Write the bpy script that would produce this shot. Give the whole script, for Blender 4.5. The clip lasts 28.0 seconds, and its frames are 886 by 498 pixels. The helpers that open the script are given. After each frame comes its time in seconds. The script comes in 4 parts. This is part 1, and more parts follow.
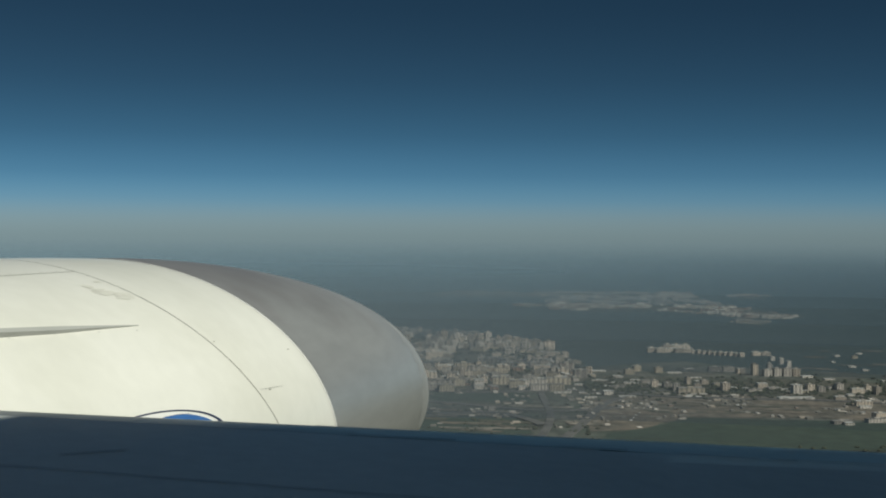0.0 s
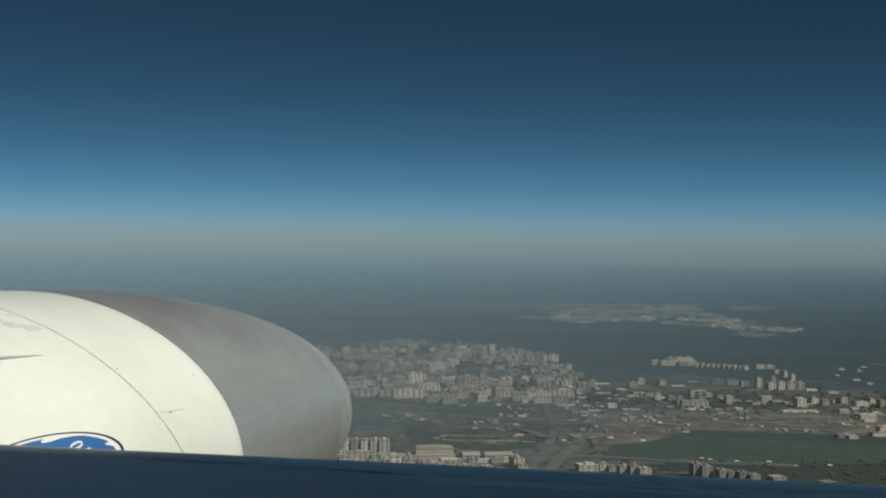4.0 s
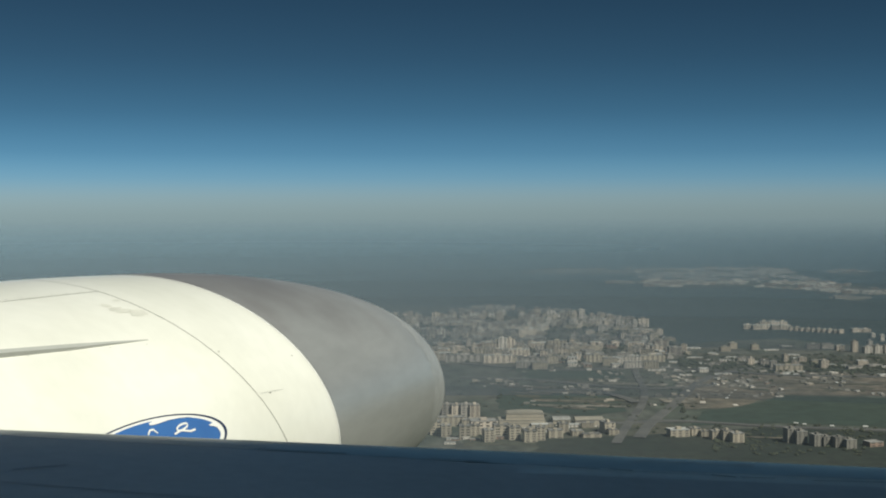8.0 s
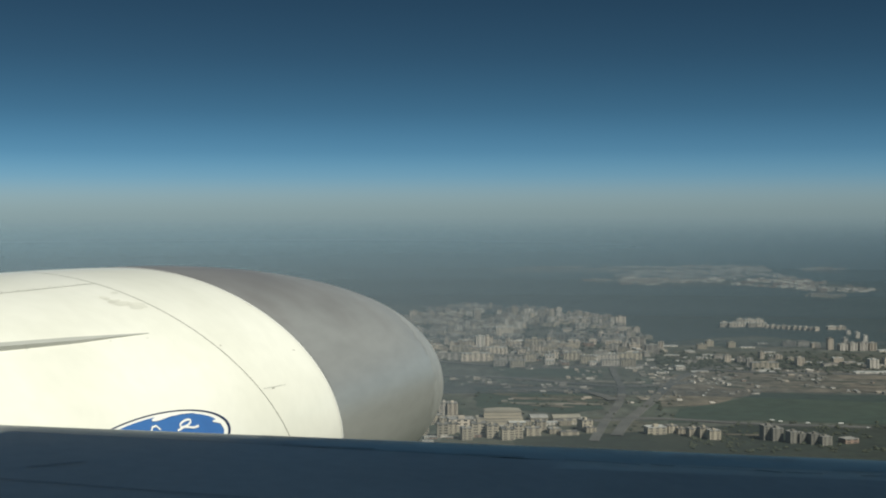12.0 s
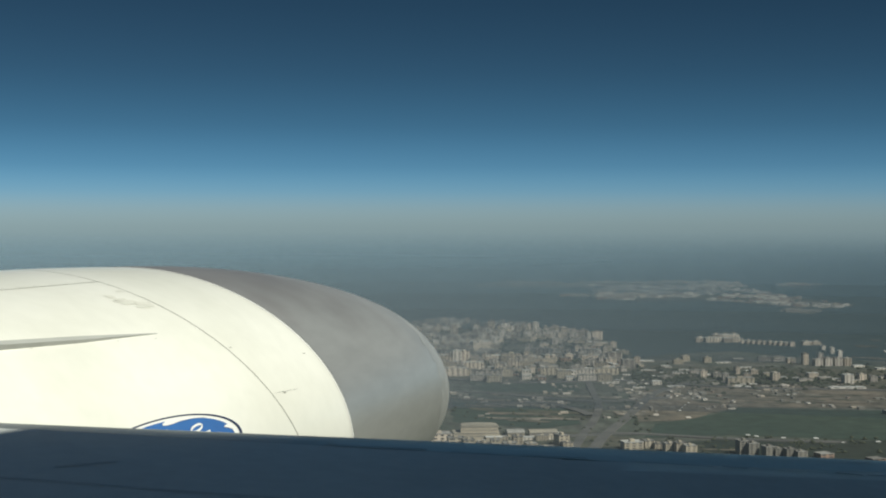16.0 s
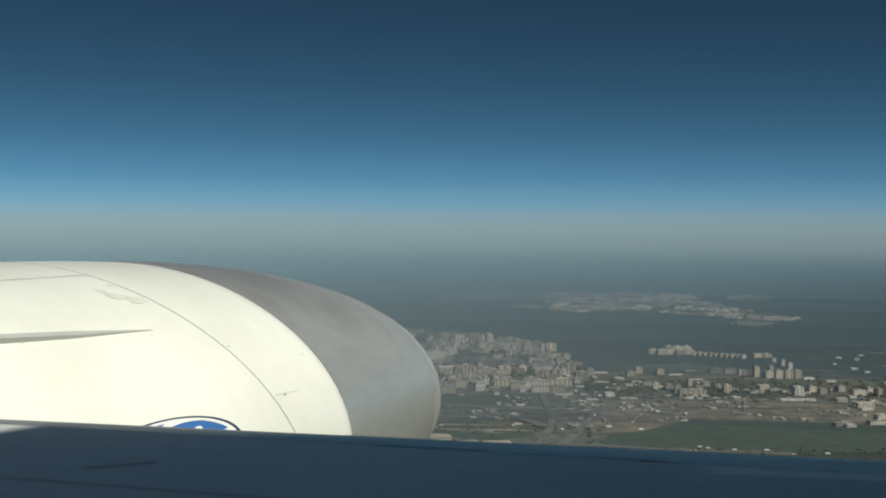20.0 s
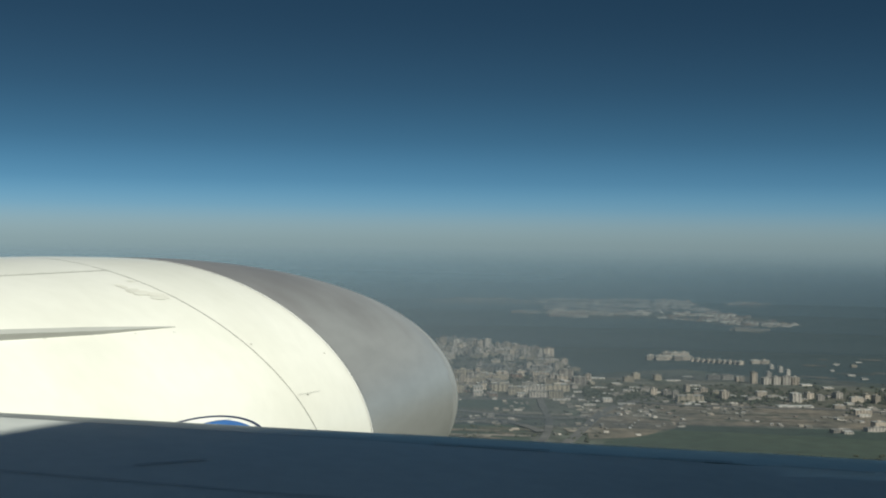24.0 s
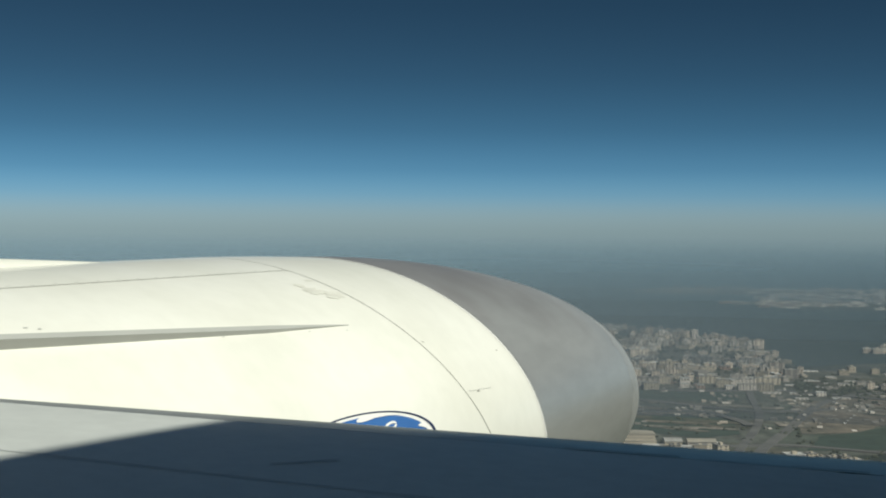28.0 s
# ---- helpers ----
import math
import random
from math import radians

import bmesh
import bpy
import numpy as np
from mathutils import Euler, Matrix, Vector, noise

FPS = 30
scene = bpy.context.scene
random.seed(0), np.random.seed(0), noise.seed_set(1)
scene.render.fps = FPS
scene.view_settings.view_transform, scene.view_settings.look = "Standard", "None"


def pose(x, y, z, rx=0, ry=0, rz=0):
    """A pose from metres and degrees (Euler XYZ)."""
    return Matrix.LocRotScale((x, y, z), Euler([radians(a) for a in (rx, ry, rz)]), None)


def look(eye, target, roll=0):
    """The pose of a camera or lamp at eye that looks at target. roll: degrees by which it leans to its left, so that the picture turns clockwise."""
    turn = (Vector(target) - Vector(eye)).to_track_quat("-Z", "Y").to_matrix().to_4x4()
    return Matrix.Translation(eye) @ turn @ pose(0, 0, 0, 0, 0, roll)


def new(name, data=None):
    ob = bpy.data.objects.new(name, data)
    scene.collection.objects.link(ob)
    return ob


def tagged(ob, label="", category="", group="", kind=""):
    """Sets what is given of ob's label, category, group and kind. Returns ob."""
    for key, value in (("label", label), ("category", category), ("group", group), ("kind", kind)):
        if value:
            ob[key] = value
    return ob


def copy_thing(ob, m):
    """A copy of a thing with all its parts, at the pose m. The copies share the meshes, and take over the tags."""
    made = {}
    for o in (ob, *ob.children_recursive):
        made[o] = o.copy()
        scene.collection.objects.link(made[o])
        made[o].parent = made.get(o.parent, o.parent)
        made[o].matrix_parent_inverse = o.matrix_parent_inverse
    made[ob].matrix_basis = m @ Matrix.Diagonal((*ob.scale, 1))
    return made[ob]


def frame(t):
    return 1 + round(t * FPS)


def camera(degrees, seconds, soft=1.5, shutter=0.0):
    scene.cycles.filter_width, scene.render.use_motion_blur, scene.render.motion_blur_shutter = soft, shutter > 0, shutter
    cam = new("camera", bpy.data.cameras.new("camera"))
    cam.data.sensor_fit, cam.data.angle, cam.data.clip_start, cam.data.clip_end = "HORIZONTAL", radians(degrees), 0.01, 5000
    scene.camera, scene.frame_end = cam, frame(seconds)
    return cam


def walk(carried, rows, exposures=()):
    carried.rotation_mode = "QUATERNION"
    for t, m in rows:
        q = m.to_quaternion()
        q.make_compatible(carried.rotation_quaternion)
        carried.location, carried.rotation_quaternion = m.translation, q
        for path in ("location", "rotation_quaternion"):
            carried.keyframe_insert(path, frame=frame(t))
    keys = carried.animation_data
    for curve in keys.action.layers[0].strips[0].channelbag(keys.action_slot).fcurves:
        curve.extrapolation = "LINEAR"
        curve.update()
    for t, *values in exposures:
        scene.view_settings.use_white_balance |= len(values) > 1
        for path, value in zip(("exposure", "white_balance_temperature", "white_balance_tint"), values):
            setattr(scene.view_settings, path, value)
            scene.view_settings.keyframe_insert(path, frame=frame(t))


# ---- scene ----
# World: the camera stands at the origin of the plan, 210 m above the land, and +y is its mean way of looking.
cam = camera(38.5, 28.0, soft=2.0)
ROWS = [
    (0.0, pose(-0.282, 0.363, 209.875, 89.51, -0.40, -2.11)),
    (0.5, pose(-0.258, 0.328, 209.899, 89.59, -0.45, -3.20)),
    (1.0, pose(-0.196, 0.304, 209.894, 89.97, -0.68, -2.78)),
    (1.5, pose(-0.169, 0.272, 209.895, 90.29, -0.93, -3.80)),
    (2.0, pose(-0.137, 0.233, 209.908, 90.38, -0.79, -3.39)),
    (2.5, pose(-0.110, 0.188, 209.910, 90.53, -0.86, -2.85)),
    (3.0, pose(-0.018, 0.090, 209.940, 90.42, -0.72, -2.12)),
    (3.5, pose(0.275, -0.209, 209.996, 90.22, -0.29, -0.71)),
    (3.6, pose(0.356, -0.290, 210.013, 90.18, -0.32, -1.71)),
    (3.7, pose(0.429, -0.364, 210.028, 90.15, -0.35, -2.56)),
    (3.8, pose(0.491, -0.427, 210.041, 90.11, -0.38, -2.30)),
    (4.0, pose(0.559, -0.499, 210.060, 90.07, -0.49, -1.92)),
    (4.5, pose(0.548, -0.547, 210.081, 90.10, -0.87, -1.35)),
    (6.5, pose(0.563, -0.611, 210.172, 89.23, -0.45, 0.75)),
    (7.0, pose(0.559, -0.630, 210.180, 89.09, -0.37, 0.68)),
    (7.5, pose(0.573, -0.689, 210.179, 89.02, -0.46, 1.13)),
    (8.0, pose(0.538, -0.648, 210.193, 88.50, 0.17, 2.06)),
    (8.5, pose(0.526, -0.627, 210.182, 88.45, 0.02, 1.88)),
    (9.0, pose(0.474, -0.589, 210.177, 88.34, 0.15, 1.51)),
    (9.5, pose(0.451, -0.559, 210.172, 88.34, -0.02, 1.40)),
    (10.0, pose(0.410, -0.533, 210.177, 88.22, 0.12, 1.28)),
    (10.5, pose(0.369, -0.499, 210.170, 88.22, 0.15, 1.14)),
    (11.0, pose(0.339, -0.461, 210.153, 88.35, 0.05, 1.12)),
    (11.5, pose(0.309, -0.436, 210.152, 88.31, 0.15, 1.02)),
    (12.0, pose(0.301, -0.386, 210.131, 88.42, 0.18, 1.04)),
    (12.5, pose(0.254, -0.342, 210.132, 88.40, 0.22, 0.63)),
    (14.5, pose(0.136, -0.189, 210.064, 88.84, -0.10, 0.36)),
    (15.0, pose(0.094, -0.134, 210.053, 88.87, -0.09, 0.23)),
    (15.5, pose(0.048, -0.069, 210.023, 89.03, -0.05, 0.23)),
    (16.0, pose(-0.010, 0.007, 210.004, 89.08, 0.00, 0.00)),
    (16.5, pose(-0.077, 0.073, 209.999, 89.08, -0.14, -0.29)),
    (17.0, pose(-0.120, 0.120, 209.977, 89.17, -0.17, -0.26)),
    (17.5, pose(-0.187, 0.176, 209.957, 89.18, -0.03, 0.71)),
    (18.0, pose(-0.216, 0.246, 209.939, 89.22, -0.12, 0.57)),
    (18.5, pose(-0.256, 0.321, 209.931, 89.27, -0.26, 0.09)),
    (19.0, pose(-0.328, 0.365, 209.913, 89.43, -0.49, -1.27)),
    (19.5, pose(-0.377, 0.445, 209.901, 89.51, -0.51, -1.88)),
    (20.0, pose(-0.384, 0.494, 209.883, 89.59, -0.41, -2.05)),
    (20.5, pose(-0.443, 0.532, 209.874, 89.64, -0.62, -2.34)),
    (21.0, pose(-0.464, 0.570, 209.866, 89.65, -0.71, -2.31)),
    (21.5, pose(-0.467, 0.591, 209.858, 89.64, -0.58, -2.05)),
    (23.5, pose(-0.565, 0.715, 209.843, 89.76, -0.72, -2.14)),
    (24.0, pose(-0.568, 0.709, 209.830, 89.80, -0.73, -2.13)),
    (24.5, pose(-0.528, 0.706, 209.842, 89.84, -1.28, -2.05)),
    (24.6, pose(-0.519, 0.711, 209.846, 89.83, -1.25, -2.23)),
    (24.7, pose(-0.508, 0.717, 209.850, 89.83, -1.23, -2.93)),
    (24.8, pose(-0.498, 0.720, 209.854, 89.82, -1.21, -3.54)),
    (24.9, pose(-0.516, 0.696, 209.847, 89.64, -0.69, -1.68)),
    (25.0, pose(-0.530, 0.680, 209.848, 89.42, -0.24, -1.40)),
    (25.1, pose(-0.534, 0.664, 209.859, 89.39, -0.48, -4.72)),
    (25.2, pose(-0.539, 0.647, 209.869, 89.34, -0.83, -6.38)),
    (25.3, pose(-0.538, 0.629, 209.878, 89.31, -1.17, -6.52)),
    (25.4, pose(-0.527, 0.639, 209.869, 89.37, -1.08, -5.67)),
    (25.5, pose(-0.515, 0.648, 209.860, 89.44, -1.00, -5.70)),
    (25.6, pose(-0.517, 0.641, 209.861, 89.44, -0.91, -5.78)),
    (25.7, pose(-0.518, 0.634, 209.862, 89.43, -0.81, -5.70)),
    (25.8, pose(-0.520, 0.628, 209.864, 89.43, -0.72, -5.92)),
    (25.9, pose(-0.522, 0.622, 209.865, 89.42, -0.61, -5.69)),
    (26.0, pose(-0.525, 0.615, 209.866, 89.41, -0.48, -3.56)),
    (26.5, pose(-0.491, 0.608, 209.869, 89.37, -0.34, -3.10)),
    (26.7, pose(-0.467, 0.584, 209.871, 89.40, -0.92, -3.32)),
    (26.8, pose(-0.451, 0.567, 209.870, 89.41, -1.16, -3.68)),
    (26.9, pose(-0.426, 0.551, 209.867, 89.43, -1.41, -3.90)),
    (27.0, pose(-0.410, 0.545, 209.866, 89.44, -1.68, -3.93)),
    (27.1, pose(-0.395, 0.538, 209.868, 89.44, -1.71, -3.75)),
    (27.2, pose(-0.380, 0.532, 209.871, 89.44, -1.70, -1.93)),
    (27.3, pose(-0.364, 0.535, 209.874, 89.43, -1.75, -1.68)),
    (27.4, pose(-0.344, 0.539, 209.879, 89.42, -1.75, 2.07)),
    (27.5, pose(-0.324, 0.540, 209.884, 89.39, -1.73, 3.83)),
    (27.6, pose(-0.326, 0.546, 209.886, 89.35, -1.47, 4.99)),
    (27.7, pose(-0.327, 0.554, 209.890, 89.31, -1.21, 5.98)),
    (27.8, pose(-0.330, 0.561, 209.892, 89.29, -0.95, 7.16)),
    (27.9, pose(-0.331, 0.567, 209.895, 89.27, -0.70, 7.37)),
    (28.0, pose(-0.334, 0.574, 209.898, 89.25, -0.46, 7.07)),
]

walk(cam, ROWS, [(0.0, -0.26, 6330, 8), (3.5, -0.20, 6330, 8), (6.5, 0.04, 6450, 8), (12.5, 0.03, 6450, 8), (16.0, 0.05, 6380, 8), (21.0, 0.06, 6380, 8), (24.0, 0.08, 6330, 8), (26.0, -0.02, 6330, 8), (27.0, 0.0, 6330, 8), (28.0, 0.05, 6330, 8)])

# ---- light ----
# The aircraft's own axes in the world: nose, outboard (port) and up
FWD = Vector((0.3498, 0.9367, 0.0138)).normalized()
OUT = Vector((-0.9366, 0.3500, -0.0147)).normalized()
UPW = FWD.cross(OUT).normalized()
EYE = Vector((0.0, 0.0, 210.0))
SUN = (-0.25 * FWD - 0.66 * OUT + 0.708 * UPW).normalized()


def local(f, o, u):
    """A point given in metres towards the nose, outboard and up from the cabin window."""
    return EYE + f * FWD + o * OUT + u * UPW


world = bpy.data.worlds.new("sky")
scene.world = world
world.use_nodes = True
wn, wl = world.node_tree.nodes, world.node_tree.links
wn.clear()
w_out, w_bg = wn.new("ShaderNodeOutputWorld"), wn.new("ShaderNodeBackground")
sky = wn.new("ShaderNodeTexSky")
sky.sky_type, sky.sun_disc = "NISHITA", False
sky.sun_elevation = math.asin(SUN.z)
sky.sun_rotation = math.atan2(SUN.x, SUN.y)
sky.altitude, sky.dust_density = 1500, 1.5
co, sep = wn.new("ShaderNodeTexCoord"), wn.new("ShaderNodeSeparateXYZ")
wl.new(co.outputs["Generated"], sep.inputs[0])
low, high = math.sin(radians(-4)), math.sin(radians(14))
span = wn.new("ShaderNodeMapRange")
span.inputs["From Min"].default_value, span.inputs["From Max"].default_value = low, high
wl.new(sep.outputs["Z"], span.inputs["Value"])
ramp = wn.new("ShaderNodeValToRGB")
ramp.color_ramp.interpolation = "B_SPLINE"
AIR = [(-4.0, (0.050, 0.080, 0.090)), (-2.5, (0.062, 0.098, 0.112)), (-1.0, (0.172, 0.245, 0.270)), (0.1, (0.222, 0.294, 0.302)),
       (0.9, (0.240, 0.338, 0.365)), (1.7, (0.150, 0.318, 0.435)), (2.8, (0.082, 0.222, 0.355)), (4.6, (0.044, 0.130, 0.222)),
       (7.0, (0.027, 0.076, 0.136)), (10.0, (0.017, 0.047, 0.088)), (14.0, (0.012, 0.036, 0.070))]
while len(ramp.color_ramp.elements) < len(AIR):
    ramp.color_ramp.elements.new(0.5)
for el, (deg, rgb) in zip(ramp.color_ramp.elements, AIR):
    el.position, el.color = (math.sin(radians(deg)) - low) / (high - low), (*rgb, 1)
wl.new(span.outputs[0], ramp.inputs[0])
dim = wn.new("ShaderNodeMix")
dim.data_type, dim.blend_type = "RGBA", "MULTIPLY"
dim.inputs["Factor"].default_value = 1
wl.new(sky.outputs[0], dim.inputs[6])
dim.inputs[7].default_value = (0.038, 0.0395, 0.033, 1)
upper = wn.new("ShaderNodeMapRange")
upper.inputs["From Min"].default_value, upper.inputs["From Max"].default_value = math.sin(radians(11)), math.sin(radians(40))
wl.new(sep.outputs["Z"], upper.inputs["Value"])
mixer = wn.new("ShaderNodeMix")
mixer.data_type = "RGBA"
wl.new(upper.outputs[0], mixer.inputs["Factor"])
wl.new(ramp.outputs[0], mixer.inputs[6])
wl.new(dim.outputs[2], mixer.inputs[7])
side = wn.new("ShaderNodeMapRange")
side.inputs["From Min"].default_value, side.inputs["From Max"].default_value = -1.0, 1.0
side.inputs["To Min"].default_value, side.inputs["To Max"].default_value = 1.42, 0.68
wl.new(sep.outputs["X"], side.inputs["Value"])
tone = wn.new("ShaderNodeVectorMath")
tone.operation = "SCALE"
wl.new(mixer.outputs[2], tone.inputs[0])
wl.new(side.outputs[0], tone.inputs["Scale"])
wl.new(tone.outputs[0], w_bg.inputs["Color"])
w_bg.inputs["Strength"].default_value = 1.0
wl.new(w_bg.outputs[0], w_out.inputs[0])

sun_data = bpy.data.lights.new("sun", "SUN")
sun_data.energy, sun_data.angle, sun_data.color = 4.6, radians(0.53), (1.0, 0.972, 0.835)
sun = new("sun", sun_data)
sun.matrix_world = look((0, 0, 400), Vector((0, 0, 400)) - SUN)


# ---- materials ----
def shader(name, base, rough=0.5, metal=0.0, gloss=0.5, second=None, scale=1.0, fine=0.0, fine_scale=40.0, bump=0.0, random_tint=0.0, coat=0.0, coat_rough=0.08, rough_spread=0.0, stretch=(1, 1, 1)):
    """A Principled material: two colours mixed by broad noise, a fine grain over it, and a little relief."""
    m = bpy.data.materials.new(name)
    m.use_nodes = True
    n, l = m.node_tree.nodes, m.node_tree.links
    p = n["Principled BSDF"]
    p.inputs["Roughness"].default_value, p.inputs["Metallic"].default_value = rough, metal
    p.inputs["Specular IOR Level"].default_value = gloss
    p.inputs["Coat Weight"].default_value, p.inputs["Coat Roughness"].default_value = coat, coat_rough
    tc, mp = n.new("ShaderNodeTexCoord"), n.new("ShaderNodeMapping")
    mp.inputs["Scale"].default_value = stretch
    l.new(tc.outputs["Object"], mp.inputs[0])
    big, small = n.new("ShaderNodeTexNoise"), n.new("ShaderNodeTexNoise")
    big.inputs["Scale"].default_value, big.inputs["Detail"].default_value = scale, 6
    small.inputs["Scale"].default_value, small.inputs["Detail"].default_value = fine_scale, 3
    l.new(mp.outputs[0], big.inputs["Vector"])
    l.new(mp.outputs[0], small.inputs["Vector"])
    cr = n.new("ShaderNodeValToRGB")
    cr.color_ramp.elements[0].position, cr.color_ramp.elements[1].position = 0.36, 0.64
    cr.color_ramp.elements[0].color, cr.color_ramp.elements[1].color = (*base, 1), (*(second or base), 1)
    l.new(big.outputs["Fac"], cr.inputs[0])
    grain = n.new("ShaderNodeMapRange")
    grain.inputs["From Min"].default_value, grain.inputs["From Max"].default_value = 0.3, 0.7
    grain.inputs["To Min"].default_value, grain.inputs["To Max"].default_value = 1 - fine, 1 + fine
    l.new(small.outputs["Fac"], grain.inputs["Value"])
    mul = n.new("ShaderNodeVectorMath")
    mul.operation = "SCALE"
    l.new(cr.outputs[0], mul.inputs[0])
    l.new(grain.outputs[0], mul.inputs["Scale"])
    last = mul
    if random_tint:
        info, spread, again = n.new("ShaderNodeObjectInfo"), n.new("ShaderNodeMapRange"), n.new("ShaderNodeVectorMath")
        spread.inputs["To Min"].default_value, spread.inputs["To Max"].default_value = 1 - random_tint, 1 + random_tint
        l.new(info.outputs["Random"], spread.inputs["Value"])
        again.operation = "SCALE"
        l.new(mul.outputs[0], again.inputs[0])
        l.new(spread.outputs[0], again.inputs["Scale"])
        last = again
    l.new(last.outputs[0], p.inputs["Base Color"])
    if rough_spread:
        rs = n.new("ShaderNodeMapRange")
        rs.inputs["To Min"].default_value, rs.inputs["To Max"].default_value = rough - rough_spread, rough + rough_spread
        l.new(big.outputs["Fac"], rs.inputs["Value"])
        l.new(rs.outputs[0], p.inputs["Roughness"])
    if bump:
        bp = n.new("ShaderNodeBump")
        bp.inputs["Strength"].default_value, bp.inputs["Distance"].default_value = bump, 0.02
        l.new(small.outputs["Fac"], bp.inputs["Height"])
        l.new(bp.outputs[0], p.inputs["Normal"])
    return m


PAINT = shader("white aircraft paint", (0.80, 0.80, 0.745), 0.32, second=(0.735, 0.735, 0.672), scale=1.1, fine=0.02, fine_scale=9, coat=0.25, rough_spread=0.05)
LIP = shader("grey inlet metal", (0.60, 0.605, 0.590), 0.36, metal=0.68, second=(0.655, 0.660, 0.645), scale=0.8, fine=0.045, fine_scale=5, rough_spread=0.07, stretch=(0.6, 0.6, 2.5))
# crown of inlet metal: heat stain plus dark sky reflection, painted brownish, uneven edge
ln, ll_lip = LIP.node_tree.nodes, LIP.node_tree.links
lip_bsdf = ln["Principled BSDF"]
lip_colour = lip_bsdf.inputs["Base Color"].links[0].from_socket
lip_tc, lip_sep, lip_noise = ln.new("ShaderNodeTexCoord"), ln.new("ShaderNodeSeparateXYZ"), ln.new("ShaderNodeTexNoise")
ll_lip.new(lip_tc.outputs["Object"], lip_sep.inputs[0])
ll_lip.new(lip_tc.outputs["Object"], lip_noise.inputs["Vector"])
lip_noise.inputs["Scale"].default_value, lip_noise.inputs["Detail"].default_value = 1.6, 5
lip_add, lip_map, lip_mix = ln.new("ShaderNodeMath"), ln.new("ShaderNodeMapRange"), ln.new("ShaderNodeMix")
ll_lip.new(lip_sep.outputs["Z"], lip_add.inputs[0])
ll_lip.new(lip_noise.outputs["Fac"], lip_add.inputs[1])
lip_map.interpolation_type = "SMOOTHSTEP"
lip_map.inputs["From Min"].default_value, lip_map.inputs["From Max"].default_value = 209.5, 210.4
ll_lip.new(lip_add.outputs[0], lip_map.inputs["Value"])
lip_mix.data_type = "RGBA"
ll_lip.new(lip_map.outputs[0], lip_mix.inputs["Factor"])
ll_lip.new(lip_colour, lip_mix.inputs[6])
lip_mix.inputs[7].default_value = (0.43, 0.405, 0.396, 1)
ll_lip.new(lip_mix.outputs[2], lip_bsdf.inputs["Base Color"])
WORN = shader("frosted worn metal", (0.565, 0.57, 0.556), 0.44, metal=0.66, second=(0.625, 0.63, 0.615), scale=4, fine=0.06, fine_scale=16, rough_spread=0.08)
SLAT = shader("bare slat metal", (0.42, 0.43, 0.41), 0.33, metal=0.84, second=(0.52, 0.53, 0.51), scale=2.0, fine=0.05, fine_scale=12, rough_spread=0.06)
WINGPAINT = shader("light grey wing paint", (0.60, 0.62, 0.595), 0.40, gloss=0.5, second=(0.50, 0.52, 0.50), scale=0.9, fine=0.05, fine_scale=14, coat=0.3, coat_rough=0.34, rough_spread=0.12)
# tone set dark to cut bounce onto the wing; the hull is unseen
HULL = shader("dark unseen hull", (0.12, 0.125, 0.13), 0.4, second=(0.14, 0.145, 0.15), scale=0.8, fine=0.02)
CHINE = shader("light grey fin paint", (0.42, 0.43, 0.41), 0.55, second=(0.385, 0.395, 0.375), scale=3)
FIN = shader("pale grey paint", (0.33, 0.345, 0.33), 0.5, second=(0.30, 0.31, 0.30), scale=3)
SEAL = shader("dark joint sealant", (0.19, 0.185, 0.16), 0.7, second=(0.28, 0.27, 0.24), scale=8)
BLUE = shader("blue decal film", (0.045, 0.13, 0.36), 0.35, second=(0.05, 0.15, 0.40), scale=3)
NAVY = shader("dark blue decal edge", (0.02, 0.035, 0.09), 0.4)
WHITE = shader("white decal film", (0.80, 0.80, 0.78), 0.35)
SOOT = shader("rubbed grey stain", (0.62, 0.62, 0.565), 0.45, second=(0.67, 0.67, 0.61), scale=14)
GRIME = shader("faint wing grime", (0.57, 0.59, 0.565), 0.45, second=(0.63, 0.65, 0.62), scale=5)
SMEAR = shader("grime and painted shade", (0.40, 0.41, 0.40), 0.45, second=(0.52, 0.53, 0.52), scale=5)
GAP = shader("dark slat gap", (0.20, 0.20, 0.20), 0.6, second=(0.42, 0.43, 0.42), scale=5)
DUCT = shader("dark duct lining", (0.09, 0.09, 0.095), 0.5, second=(0.12, 0.12, 0.12), scale=3)
GROUND = shader("fields and bare soil", (0.044, 0.058, 0.042), 0.95, second=(0.088, 0.090, 0.078), scale=0.014, fine=0.5, fine_scale=0.06, stretch=(1, 0.45, 1))
MEADOW = shader("dark green meadow", (0.023, 0.042, 0.031), 0.95, second=(0.033, 0.052, 0.038), scale=0.008, fine=0.25, fine_scale=0.06)
SOIL = shader("brown building land", (0.155, 0.130, 0.100), 0.95, second=(0.092, 0.085, 0.068), scale=0.02, fine=0.45, fine_scale=0.07)
SCRUB = shader("dark scrub", (0.046, 0.054, 0.038), 0.95, second=(0.085, 0.079, 0.057), scale=0.02, fine=0.4, fine_scale=0.1)
YARD = shader("grey town ground", (0.23, 0.205, 0.172), 0.9, second=(0.115, 0.112, 0.092), scale=0.02, fine=0.5, fine_scale=0.09)
TOWNLAND = shader("dusky ground between blocks", (0.115, 0.105, 0.085), 0.9, second=(0.055, 0.062, 0.046), scale=0.022, fine=0.5, fine_scale=0.09)
HILL = shader("dark wooded slope", (0.011, 0.019, 0.013), 0.95, second=(0.020, 0.027, 0.019), scale=0.012, fine=0.4, fine_scale=0.08)
ROAD = shader("worn asphalt", (0.080, 0.080, 0.079), 0.85, second=(0.120, 0.118, 0.112), scale=0.03, fine=0.12, fine_scale=0.3)
